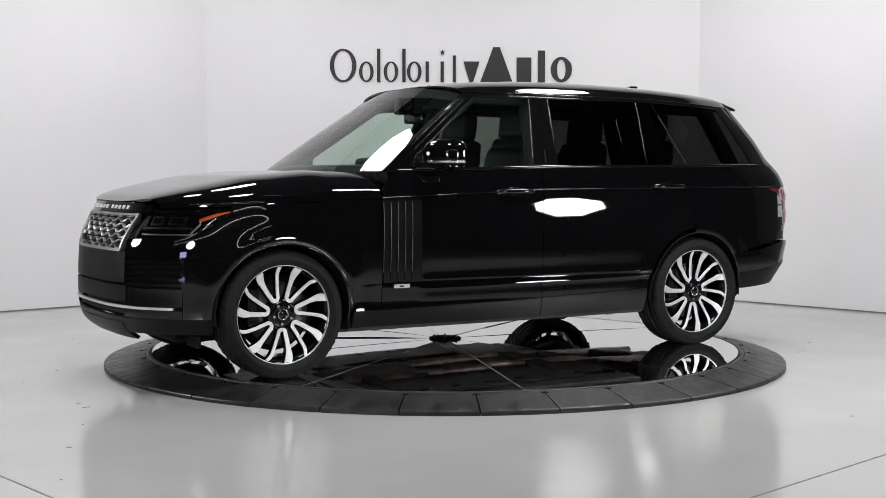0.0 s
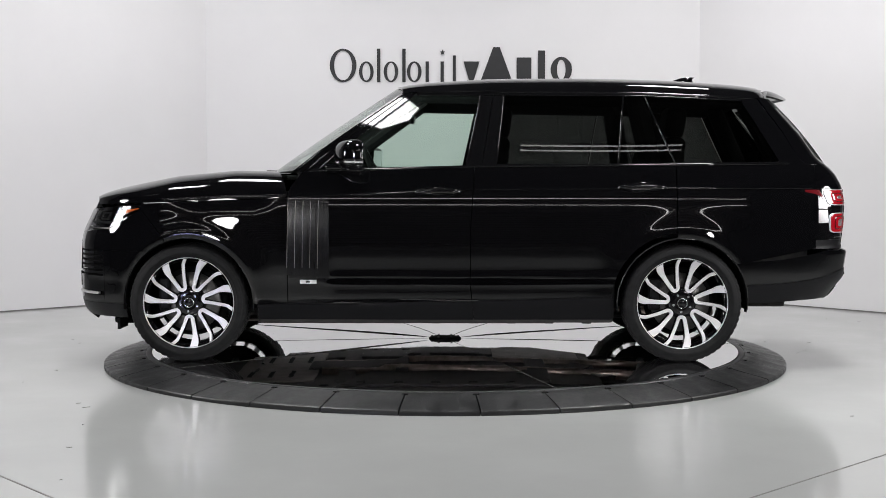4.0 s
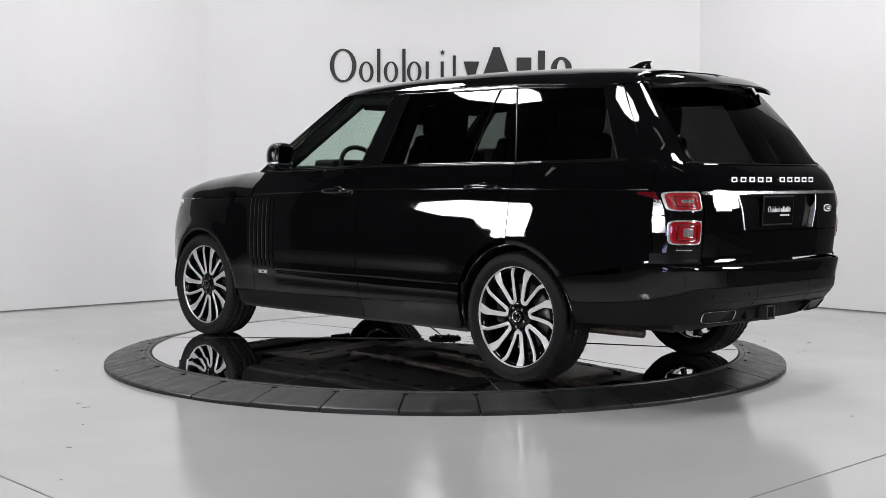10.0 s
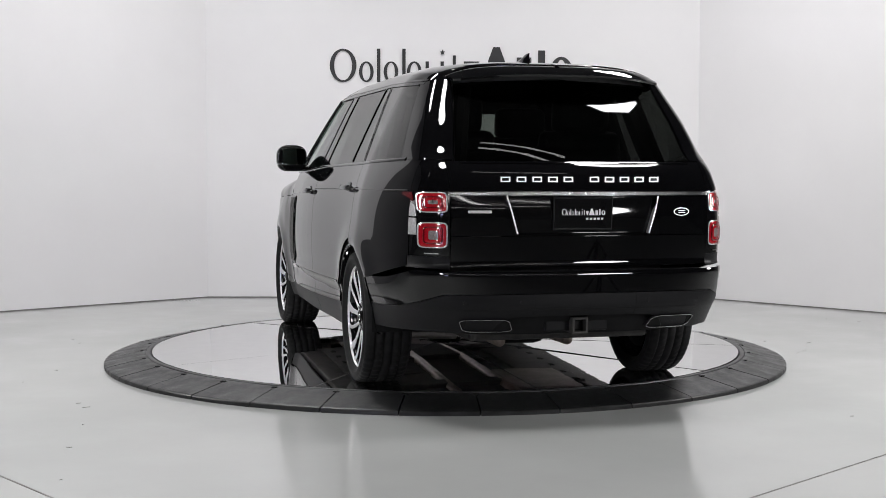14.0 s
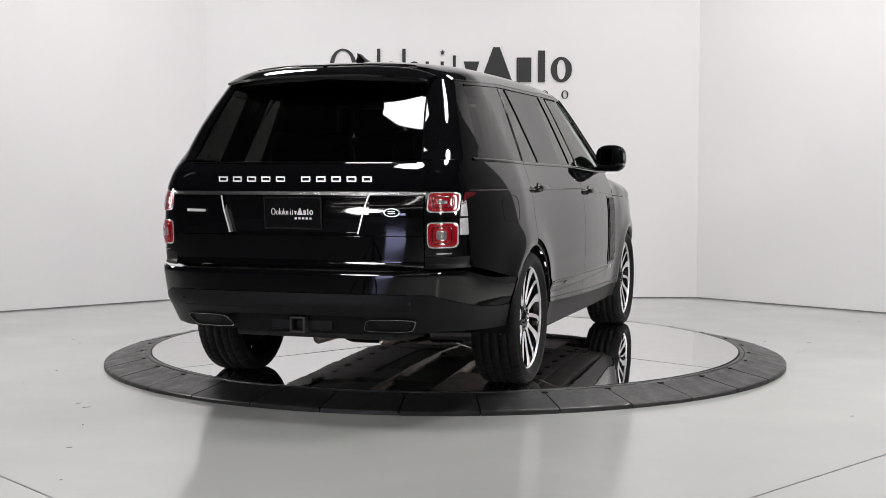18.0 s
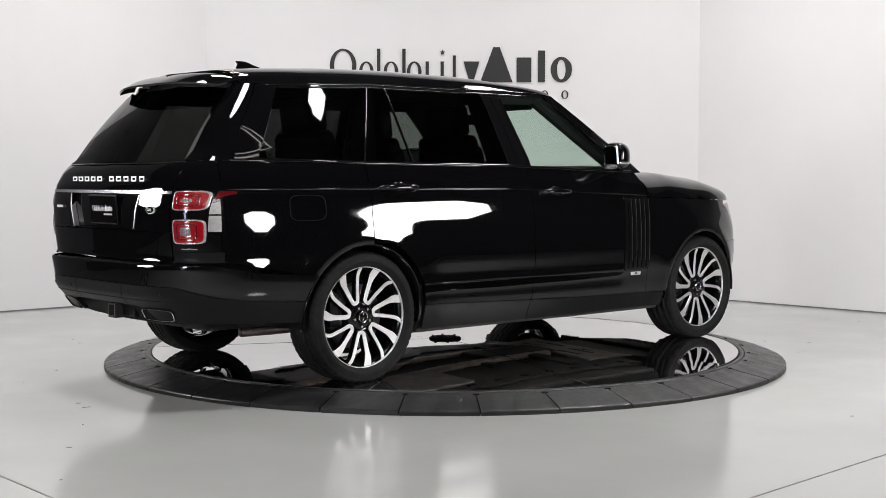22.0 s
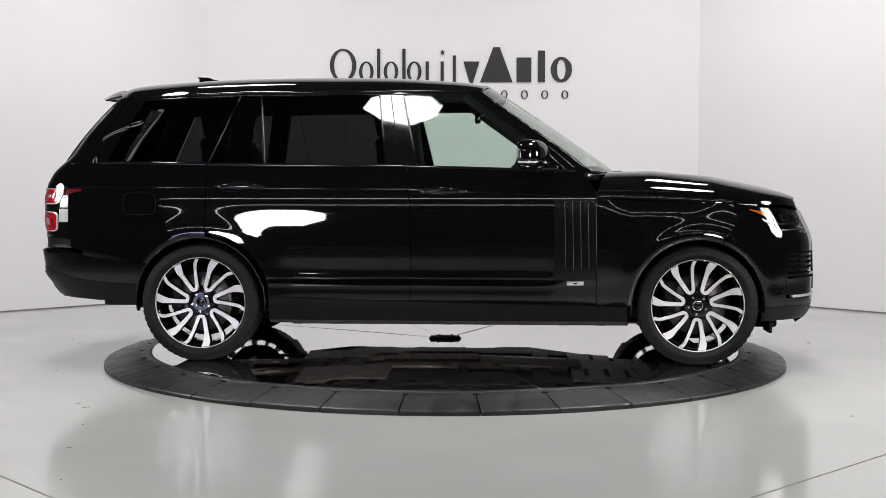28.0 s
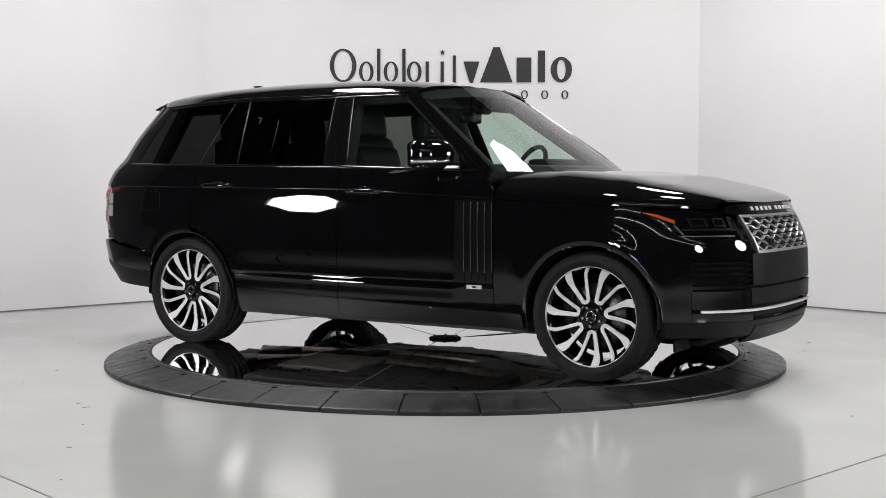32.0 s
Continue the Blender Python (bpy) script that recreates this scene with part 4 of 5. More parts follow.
nose("grille_frame", lambda z: fa_y(GR_Y(z) + 0.010, z), lambda z: fa_y(GR_Y(z) - 0.010, z), const(0.742), const(0.958), SATIN_CHROME, off=0.004, nu=4, nv=12, thick=0.02)
nose("grille_frame", by_y(0.447), MID, const(0.740), const(0.756), SATIN_CHROME, off=0.006, nu=28, nv=3, thick=0.02)
nose("grille_frame", by_y(0.50), MID, const(0.945), const(0.957), SATIN_CHROME, off=0.004, nu=28, nv=3, thick=0.02)


def surf_front(y, z, off=0.0):
    a = float(fa_y(abs(y), z))
    x, _ = front_pt(np.array(a), np.array(z))
    return Vector((float(x) + off * math.sin(a), y, z))


def ribbon(name, pts, w, d, material, parent, label=""):
    """A bar of width w (up) and depth d along points of the nose or tail."""
    v, f = [], []
    n = len(pts)
    for i, q in enumerate(pts):
        t = (pts[min(i + 1, n - 1)] - pts[max(i - 1, 0)]).normalized()
        out = Vector((1 if q.x > 0 else -1, 0, 0))
        s = t.cross(out).normalized() * w / 2
        for k in (q - s - out * d, q - s, q + s, q + s - out * d):
            v.append(k)
    for i in range(n - 1):
        for k in range(3):
            f.append((i * 4 + k, i * 4 + k + 1, (i + 1) * 4 + k + 1, (i + 1) * 4 + k))
    ob = mesh_ob(name, v, f, material, parent, label, smooth=False)
    bm = bmesh.new()
    bm.from_mesh(ob.data)
    bmesh.ops.recalc_face_normals(bm, faces=bm.faces)
    bm.to_mesh(ob.data)
    bm.free()
    return ob


grille = new("grille")
grille.parent = car
tagged(grille, "chrome honeycomb radiator grille")
ROWS, CELL = 7, 0.150
for r in range(ROWS):
    zc = 0.765 + r * (0.945 - 0.765) / (ROWS - 1)
    amp = 0.0092
    pts = []
    ymax = float(GR_Y(zc)) - 0.004
    k0 = -int(ymax / (CELL / 8)) - 1
    for k in range(k0, -k0 + 1):
        y = k * CELL / 8
        if abs(y) > ymax:
            continue
        ph = (k + (4 if r % 2 else 0)) % 8
        lev = [1, 1, 1, 0, -1, -1, -1, 0][ph]
        pts.append(surf_front(y, zc + amp * lev, -0.006))
    ribbon("grille_bar", pts, 0.0062, 0.02, SATIN_CHROME, grille)
part("grille_backing", box_bm(2.24, 0, 0.85, 0.02, 0.95, 0.22), MATTE, grille)
q = surf_front(-0.27, 0.80, 0.004)
bm = bmesh.new()
bmesh.ops.create_cone(bm, cap_ends=True, segments=28, radius1=0.035, radius2=0.033, depth=0.012)
bm.transform(Matrix.Translation(q) @ Matrix.Rotation(math.pi / 2, 4, "Y") @ Matrix.Diagonal((0.55, 1, 1, 1)))
part("grille_badge", bm, GLOSS, car, "dark oval badge in a bright rim")

# headlamps
LOW_H = pl((0, 0.968), ((U2 - U1) / (1 - U1), 0.838), (1, 0.815))
TOP_H = pl((0, 0.974), (0.1, 0.984), (1, 0.957))
H0, H1 = by_x(1.868), by_y(0.512)
for sd, mir in ((1, False), (-1, True)):
    lamp = new("headlamp")
    lamp.parent = car
    tagged(lamp, "dark smoked headlamp with an amber corner")
    skin("lamp_body", end_patch(front_pt, H0, H1, shifted(LOW_H, -0.002), shifted(TOP_H, 0.002), 26, 8, -0.035), GLOSS, lamp, "black lamp body", 0.0, mir, True)
    skin("lamp_cover", end_patch(front_pt, H0, H1, LOW_H, TOP_H, 26, 8, 0.0), LAMP_GLASS, lamp, "clear cover", 0.004, mir, True)
    skin("amber_reflector", end_patch(front_pt, by_x(1.878), by_x(2.035), pl((0, 0.967), (1, 0.910)), pl((0, 0.973), (0.4, 0.962), (1, 0.929)), 12, 4, -0.006), AMBER, lamp, "amber plastic", 0.006, mir, True)
    skin("daytime_strip", end_patch(front_pt, by_x(2.06), by_y(0.60), const(0.838), const(0.846), 18, 3, -0.012), BRAKE, lamp, "", 0.004, mir, True)
    skin("daytime_strip", end_patch(front_pt, by_x(2.03), by_x(2.085), pl((0, 0.895), (1, 0.842)), pl((0, 0.91), (1, 0.855)), 8, 3, -0.012), BRAKE, lamp, "", 0.004, mir, True)
    for y1, y0 in ((0.815, 0.735), (0.70, 0.625)):
        module = skin("lamp_module", end_patch(front_pt, by_y(y1), by_y(y0), const(0.896), const(0.942), 8, 5, -0.022), SATIN, lamp, "dark square lamp module", 0.012, mir, True)
        skin("module_lens", end_patch(front_pt, by_y(y1 - 0.014), by_y(y0 + 0.014), const(0.905), const(0.933), 6, 4, -0.018), GLOSS, module, "dark lens", 0.006, mir, True)
    skin("lamp_shelf", end_patch(front_pt, by_x(2.075), by_y(0.56), const(0.872), const(0.884), 18, 3, -0.02), SATIN, lamp, "dark bar", 0.008, mir, True)
    skin("lamp_shelf", end_patch(front_pt, by_y(0.60), by_y(0.575), const(0.872), const(0.946), 4, 5, -0.02), SATIN, lamp, "dark bar", 0.008, mir, True)


# small bright bars on the bonnet
for k in range(10):
    q = surf_front(0.34 - 0.070 * (k + (1 if k > 4 else 0) * 0.6), 0.990, 0.003)
    bar = part("bonnet_bar", box_bm(0, 0, 0, 0.004, 0.044, 0.024, 0.001), ALLOY, car, "small bright bar on the bonnet's edge")
    bar.matrix_basis = Matrix.Translation(q) @ Matrix.Rotation(math.radians(-26), 4, "Y")

# ---- tail ----


def tail(name, a0, a1, zb, zt, material, label="", off=0.0, nu=20, nv=10, thick=0.01, parent=None):
    P = end_patch(rear_pt, a0, a1, zb, zt, nu, nv, off)
    if a1 is MID:
        return [whole(name, P, 0, material, parent or car, label, thick, False)]
    return both(name, P, material, parent or car, label, thick, False)


def rx(f):
    return lambda z: ra_x(f(z) if callable(f) else np.zeros_like(z) + f, z)


def ry(c):
    return lambda z: ra_y(np.zeros_like(z) + c, z)


def rear_edge(z):
    return np.minimum(-1.56 - np.sqrt(np.clip(R_ARCH ** 2 - (z - HUB_Z) ** 2, 0, None)), -1.70)


SPLIT = pl((0, 0.49), (0.25, 0.53), (0.6, 0.585), (1, 0.588))
B_TOP = pl((0.0, 0.636), (0.11, 0.676), (0.22, 0.700), (0.33, 0.705), (0.5, 0.702), (1, 0.700))
B_BOT = pl((0, 0.375), (0.2, 0.385), (0.5, 0.392), (0.62, 0.386), (0.88, 0.386), (0.915, 0.44), (0.95, 0.468), (1, 0.472))
tail("rear_bumper", rx(rear_edge), MID, shifted(SPLIT, 0.002), B_TOP, PAINT, nu=60, nv=10)
tail("bumper_skirt", rx(rear_edge), MID, B_BOT, shifted(SPLIT, -0.002), SATIN, "satin black lower bumper", 0.001, 90, 8)
tail("rear_valance", ry(0.80), MID, pl((0, 0.445), (0.35, 0.42), (0.6, 0.375), (1, 0.365)), pl((0, 0.45), (0.3, 0.465), (1, 0.475)), MATTE, "dark lower valance", -0.06, 30, 6)
tail("bumper_shelf", ry(0.66), MID, const(0.695), const(0.704), SATIN, off=-0.03, nu=20, nv=3, thick=0.05)
part("bumper_step", box_bm(-2.645, 0, 0.694, 0.06, 0.9, 0.012, 0.004), SATIN, car)
v = [(x, y * h, 0.415 + z * h) for x, h in ((-2.53, 0.042), (-2.63, 0.042), (-2.632, 0.040), (-2.632, 0.031), (-2.55, 0.031)) for y, z in ((1, 1), (-1, 1), (-1, -1), (1, -1))]
mesh_ob("tow_hitch", v, [(4 * k + i, 4 * k + (i + 1) % 4, 4 * k + 4 + (i + 1) % 4, 4 * k + 4 + i) for k in range(4) for i in range(4)] + [(16, 17, 18, 19)], UNDER, car, "square steel tow hitch", smooth=False)
part("hitch_frame", box_bm(-2.565, 0, 0.42, 0.03, 0.34, 0.075, 0.008), SATIN, car)
for s in (1, -1):
    outer = []
    for i in range(36):
        a = math.radians(150 - 10 * i)
        c, h = math.cos(a), math.sin(a)
        zz = 0.034 * math.copysign(abs(h) ** 0.4, h)
        outer.append((0.126 * math.copysign(abs(c) ** 0.4, c) + 0.5 * zz, zz))
    n = len(outer)
    prof = ((1.0, -0.02), (1.0, 0.010), (0.99, 0.013), (0.965, 0.013), (0.955, 0.008), (0.95, 0.002))
    v, f = [], []
    for sc, d in prof:
        for yy, zz in outer:
            yv, zv = 0.497 + yy * (1 - (1 - sc) * 0.55), 0.424 + zz * (1 - (1 - sc) * 2.0)
            xs = float(rear_pt(np.array(float(ra_y(yv, zv))), np.array(zv))[0])
            v.append((xs - d, yv * s, zv))
    for k in range(len(prof) - 1):
        for i in range(n):
            q = (k * n + i, k * n + (i + 1) % n, (k + 1) * n + (i + 1) % n, (k + 1) * n + i)
            f.append(q if s > 0 else q[::-1])
    f.append(tuple(range((len(prof) - 1) * n, len(prof) * n)))
    ob = mesh_ob("exhaust_tip", v, f, [CHROME, MATTE], car, "bright rimmed dark exhaust outlet", smooth=False)
    ob.data.polygons.foreach_set("material_index", [1] * n + [0] * (n * 3) + [1] * (n + 1))

for y in (0.27, -0.27):
    pts = [Vector((float(rear_pt(np.array(float(ra_y(abs(y), z))), np.array(z))[0]) - 0.0025, y, z)) for z in np.linspace(0.478, 0.582, 8)]
    v = [(q.x + dx, q.y + dy, q.z) for q in pts for dx, dy in ((0.006, -0.0015), (0.0, -0.0015), (0.0, 0.0015), (0.006, 0.0015))]
    f = [(4 * i + k, 4 * i + k + 1, 4 * i + k + 5, 4 * i + k + 4) for i in range(7) for k in range(3)]
    mesh_ob("skirt_joint", v, f, MATTE, car, smooth=False)
for y in (0.62, 0.34, -0.34, -0.62):
    q = Vector((float(rear_pt(np.array(float(ra_y(abs(y), 0.545))), np.array(0.545))[0]), y, 0.545))
    part("parking_sensor", cyl_bm(q + Vector((0.004, 0, 0)), q - Vector((0.0035, 0, 0)), 0.009, 16), SATIN, car, "small round parking sensor")

ribbon("skirt_groove", [Vector((float(rear_pt(np.array(float(ra_y(abs(y), 0.508))), np.array(0.508))[0]) - 0.003, y, 0.508)) for y in np.linspace(-0.62, 0.62, 41)], 0.005, 0.008, MATTE, car)

# tailgate
tail("tailgate", ry(0.684), MID, const(0.722), const(0.872), PAINT, nu=26, nv=10)
tail("tailgate", ry(0.684), MID, const(1.096), const(1.246), PAINT, nu=26, nv=10)
tail("tailgate", ry(0.684), ry(0.41), const(0.877), const(1.074), PAINT, nu=10, nv=10)
tail("gate_recess", ry(0.43), MID, const(0.872), const(1.076), GLOSS, off=-0.03, nu=16, nv=6, thick=0)
tail("gate_recess_side", lambda z: ra_y(0.36 + (z - 0.90) * 0.28, z), lambda z: ra_y(0.352 + (z - 0.90) * 0.28, z), const(0.885), const(1.072), ALLOY, off=0.002, nu=3, nv=6, thick=0.03)
tail("gate_inner", ry(0.41), lambda z: ra_y(0.352 + (z - 0.90) * 0.28, z), const(0.877), const(1.074), PAINT, off=-0.001, nu=6, nv=6, thick=0.03)
tail("chrome_strip", ry(0.690), MID, const(1.077), const(1.094), CHROME, "bright chrome strip across the tailgate", 0.006, 30, 4, 0.012)
tail("rear_pillar_corner", lambda z: ra_x(XSR - (XSR - X_REAR(z)) * 0.797, z), lambda z: ra_y(np.interp(z, [1.25, 1.66], [0.640, 0.563]), z), const(1.255), const(1.682), PAINT, off=0.002, nu=12, nv=16)
tail("tail_corner", rx(-2.423), ry(0.688), const(1.100), const(1.259), PAINT, nu=14, nv=10)
tail("tail_corner", rx(-2.41), ry(0.688), const(0.716), const(0.772), SATIN, off=-0.004, nu=14, nv=5)
tail("tail_corner", rx(-2.417), rx(-2.438), const(0.772), const(1.098), PAINT, nu=6, nv=10)

RED = mat("red_lamp_plastic", (0.33, 0.005, 0.012), 0.12, coat=1.0, grain=0.15, scale=120)
RED_DEEP = mat("dark_red_lamp_plastic", (0.11, 0.003, 0.006), 0.12, coat=1.0, grain=0.15, scale=120)
SMOKE = mat("clear_lamp_plastic", (0.62, 0.61, 0.62), 0.22, coat=1.0, metal=0.5, grain=0.2, scale=90)
LENS_GREY = mat("grey_lamp_lens", (0.20, 0.17, 0.17), 0.25, coat=1.0, grain=0.5, scale=160)


def lamp_ring(fn_off, y0, y1, z0, z1, t0, t1, material, parent, mir, name, depth=0.006):
    """A rounded square ring on the tail between two insets."""
    n = 48
    P = np.zeros((n + 1, 3, 3))
    cy, cz, hy, hz = (y0 + y1) / 2, (z0 + z1) / 2, (y1 - y0) / 2, (z1 - z0) / 2
    for i in range(n + 1):
        a = 2 * math.pi * i / n
        c, s = math.cos(a), math.sin(a)
        e = 2 / 6.0
        ux, uz = math.copysign(abs(c) ** e, c), math.copysign(abs(s) ** e, s)
        for j, t in enumerate((t0, (t0 + t1) / 2, t1)):
            y, z = cy + ux * (hy - t), cz + uz * (hz - t)
            aa = float(ra_y(y, z))
            x, yy = rear_pt(np.array(aa), np.array(z))
            o = fn_off + (0.002 if j == 1 else 0)
            P[i, j] = (float(x) - o * math.sin(aa), float(yy) + o * math.cos(aa), z)
    return skin(name, P, material, parent, "", depth, mir, True)


for sd, mir in ((1, False), (-1, True)):
    tl = new("tail_lamp")
    tl.parent = car
    tagged(tl, "red and clear tail lamp with two square rings")
    skin("lamp_housing", end_patch(rear_pt, rx(-2.440), ry(0.690), const(0.775), const(1.097), 20, 20, -0.004), GLOSS, tl, "black housing", 0.02, mir)
    for z0, z1 in ((0.992, 1.094), (0.816, 0.945)):
        lamp_ring(0.0, 0.700, 0.826, z0, z1, 0.0, 0.006, SMOKE, tl, mir, "clear_surround", 0.01)
        lamp_ring(0.001, 0.700, 0.826, z0, z1, 0.006, 0.022, RED, tl, mir, "red_lens", 0.01)
        lamp_ring(0.003, 0.700, 0.826, z0, z1, 0.022, 0.027, RED_DEEP, tl, mir, "lens_groove", 0.01)
        lamp_ring(0.001, 0.700, 0.826, z0, z1, 0.027, 0.042, RED, tl, mir, "red_lens", 0.01)
        lamp_ring(0.0, 0.700, 0.826, z0, z1, 0.042, 0.064, LENS_GREY, tl, mir, "lens_centre", 0.004)
    for z0, z1 in ((0.972, 1.052), (0.880, 0.964)):
        skin("lamp_strip", end_patch(rear_pt, rx(-2.436), ry(0.829), const(z0), const(z1), 4, 8, 0.001), SMOKE, tl, "clear plastic edge", 0.008, mir)
    skin("spear_frame", end_patch(rear_pt, rx(-2.318), ry(0.830), pl((0, 1.074), (0.12, 1.056), (1, 1.030)), const(1.098), 18, 4, 0.001), GLOSS, tl, "black surround", 0.006, mir)
    skin("red_spear", end_patch(rear_pt, rx(-2.345), ry(0.832), pl((0, 1.078), (0.5, 1.066), (1, 1.044)), const(1.092), 16, 4, 0.004), RED_DEEP, tl, "dark red lens", 0.006, mir)
    skin("lamp_bar", end_patch(rear_pt, ry(0.80), ry(0.74), const(0.786), const(0.792), 4, 2, 0.0), CHROME, tl, "", 0.003, mir)


def surf_rear(y, z, off=0.0):
    a = float(ra_y(abs(y), z))
    x, _ = rear_pt(np.array(a), np.array(z))
    return Vector((float(x) - off, y, z))


# bright edge lines of the tailgate
pts = [surf_rear(0.62 - 1.24 * k / 30, 1.238, 0.004) for k in range(31)]
ribbon("gate_edge", pts, 0.004, 0.01, PAINT, car)
pts = [surf_rear(0.34 - 0.68 * k / 20, 0.884, -0.002) for k in range(21)]
ribbon("recess_edge", pts, 0.004, 0.01, PAINT, car)

# small bright plates on the tailgate
for k in range(10):
    y = 0.405 - 0.0835 * (k + (0.7 if k > 4 else 0)) * 0.98
    p = surf_rear(y, 1.156, 0.003)
    v, f = [], []
    for d in (0.0, 0.004):
        for sy, sz in ((0.025, 0.0135), (-0.025, 0.0135), (-0.025, -0.0135), (0.025, -0.0135)):
            v.append((p.x - d, p.y + sy, p.z + sz))
        for sy, sz in ((0.0185, 0.007), (-0.0185, 0.007), (-0.0185, -0.007), (0.0185, -0.007)):
            v.append((p.x - d, p.y + sy, p.z + sz))
    for i in range(4):
        j = (i + 1) % 4
        f += [(8 + i, 8 + j, 12 + j, 12 + i), (i, j, 8 + j, 8 + i), (4 + j, 4 + i, 12 + i, 12 + j)]
    mesh_ob("gate_bar", v, f, ALLOY, car, "small bright plate on the tailgate", smooth=False)
p = surf_rear(-0.53, 0.992, 0.0)
bm = bmesh.new()
bmesh.ops.create_cone(bm, cap_ends=True, segments=32, radius1=0.034, radius2=0.034, depth=0.010)
bm.transform(Matrix.Translation(p) @ Matrix.Rotation(math.pi / 2, 4, "Y") @ Matrix.Diagonal((0.62, 1.25, 1, 1)))
part("tailgate_badge", bm, ALLOY, car, "oval bright badge")
bm = bmesh.new()
bmesh.ops.create_cone(bm, cap_ends=True, segments=32, radius1=0.029, radius2=0.029, depth=0.014)
bm.transform(Matrix.Translation(p) @ Matrix.Rotation(math.pi / 2, 4, "Y") @ Matrix.Diagonal((0.58, 1.25, 1, 1)))
part("badge_field", bm, GLOSS, car)
for zz in (-0.005, 0.005):
    part("badge_bar", box_bm(p.x - 0.008, p.y, p.z + zz, 0.003, 0.038, 0.004), ALLOY, car)
p = surf_rear(0.545, 0.996, 0.003)
part("model_badge", box_bm(p.x, p.y, p.z, 0.006, 0.115, 0.014, 0.002, Matrix.Rotation(math.radians(-10), 3, "Z")), ALLOY, car, "small bright model badge")

# dealer plate with white marks
plate = new("rear_plate")
plate.parent = car
plate.matrix_basis = pose(-2.672, 0.004, 0.985, 0, -4, 0)
tagged(plate, "black dealer plate with white marks")
part("plate_panel", box_bm(0, 0, 0, 0.008, 0.303, 0.152, 0.003), GLOSS, plate)
part("plate_frame", box_bm(0.004, 0, 0, 0.008, 0.318, 0.166, 0.004), SATIN, plate)
PLATE_WHITE = mat("plate_white", (0.8, 0.8, 0.8), 0.4, grain=0.05)


# marks as on the wall sign: rings, stems and wedges
def mark_shapes(scale):
    """Plain shapes of the sign: kind, left, right, bottom, top, in shares of the capital height."""
    S = []
    S.append(("ring", 0.0, 0.80, 0.0, 1.0, 0.13))
    S.append(("ring", 0.88, 1.32, 0.0, 0.62, 0.10))
    S.append(("stem", 1.42, 1.52, 0.0, 1.0, 0))
    S.append(("ring", 1.62, 2.06, 0.0, 0.62, 0.10))
    S.append(("stem", 2.18, 2.28, 0.0, 1.0, 0))
    S.append(("ring", 2.32, 2.76, 0.0, 0.62, 0.10))
    S.append(("stem", 2.88, 2.98, 0.0, 0.62, 0))
    S.append(("stem", 3.33, 3.43, 0.0, 0.62, 0))
    S.append(("star", 3.30, 3.48, 0.80, 0.98, 0))
    S.append(("stem", 3.70, 3.79, 0.0, 0.80, 0))
    S.append(("tri", 4.50, 4.02, 0.62, -0.02, 0))
    S.append(("tri", 4.52, 5.50, 0.0, 1.05, 0))
    S.append(("stem", 5.62, 6.06, 0.0, 0.74, 0))
    S.append(("stem", 6.26, 6.47, 0.0, 0.95, 0))
    S.append(("ring", 6.64, 7.28, 0.0, 0.76, 0.19))
    return [(k, *(c * scale for c in v[:4]), v[4] * (scale if k == "ring" else 1)) for k, *v in S]


def mark(kind, x0, x1, z0, z1, w, depth):
    """One flat shape in the x z plane, facing -y, as a bmesh."""
    bm = bmesh.new()

    def slab(pts):
        a = [bm.verts.new((x, -depth, z)) for x, z in pts]
        b = [bm.verts.new((x, 0, z)) for x, z in pts]
        bm.faces.new(a)
        bm.faces.new(b[::-1])
        for i in range(len(pts)):
            j = (i + 1) % len(pts)
            bm.faces.new((a[j], a[i], b[i], b[j]))

    def loop(outer, inner):
        n = len(outer)
        fo, fi, bo, bi = [[bm.verts.new((x, y, z)) for x, z in pts] for pts, y in ((outer, -depth), (inner, -depth), (outer, 0), (inner, 0))]
        for i in range(n):
            j = (i + 1) % n
            for q in ((fo[i], fo[j], fi[j], fi[i]), (bo[j], bo[i], bi[i], bi[j]), (fo[j], fo[i], bo[i], bo[j]), (fi[i], fi[j], bi[j], bi[i])):
                bm.faces.new(q)

    cx, cz, rx_, rz_ = (x0 + x1) / 2, (z0 + z1) / 2, (x1 - x0) / 2, (z1 - z0) / 2
    if kind == "ring":
        n = 36
        an = [2 * math.pi * i / n for i in range(n)]
        loop([(cx + rx_ * math.cos(a), cz + rz_ * math.sin(a)) for a in an], [(cx + (rx_ - w) * math.cos(a), cz + (rz_ - w * 0.45) * math.sin(a)) for a in an])
    elif kind == "stem":
        slab([(x0, z0), (x1, z0), (x1, z1), (x0, z1)])
    elif kind == "disc":
        slab([(cx + rx_ * math.cos(2 * math.pi * i / 28), cz + rz_ * math.sin(2 * math.pi * i / 28)) for i in range(28)])
    elif kind == "tri":
        slab([(x0, z0), (x1, z0), ((x0 + x1) / 2 + rx_ * 0.2, z1), ((x0 + x1) / 2 - rx_ * 0.2, z1)])
    elif kind == "star":
        pts = []
        for i in range(10):
            a = math.pi / 2 + math.pi * i / 5
            r = rx_ if i % 2 == 0 else rx_ * 0.4
            pts.append((cx + r * math.cos(a), cz + r * math.sin(a)))
        slab(pts)
    bmesh.ops.recalc_face_normals(bm, faces=bm.faces)
    return bm


k = 0.0318
for s in mark_shapes(k):
    bm = mark(*s, 0.002)
    bm.transform(Matrix.Translation((-0.0045, 3.64 * k, -0.008)) @ Matrix.Rotation(-math.pi / 2, 4, "Z"))
    part("plate_mark", bm, PLATE_WHITE, plate)
for i in range(5):
    part("plate_mark", box_bm(-0.0055, -0.02 - 0.02 * i, -0.026, 0.002, 0.012, 0.010), PLATE_WHITE, plate)

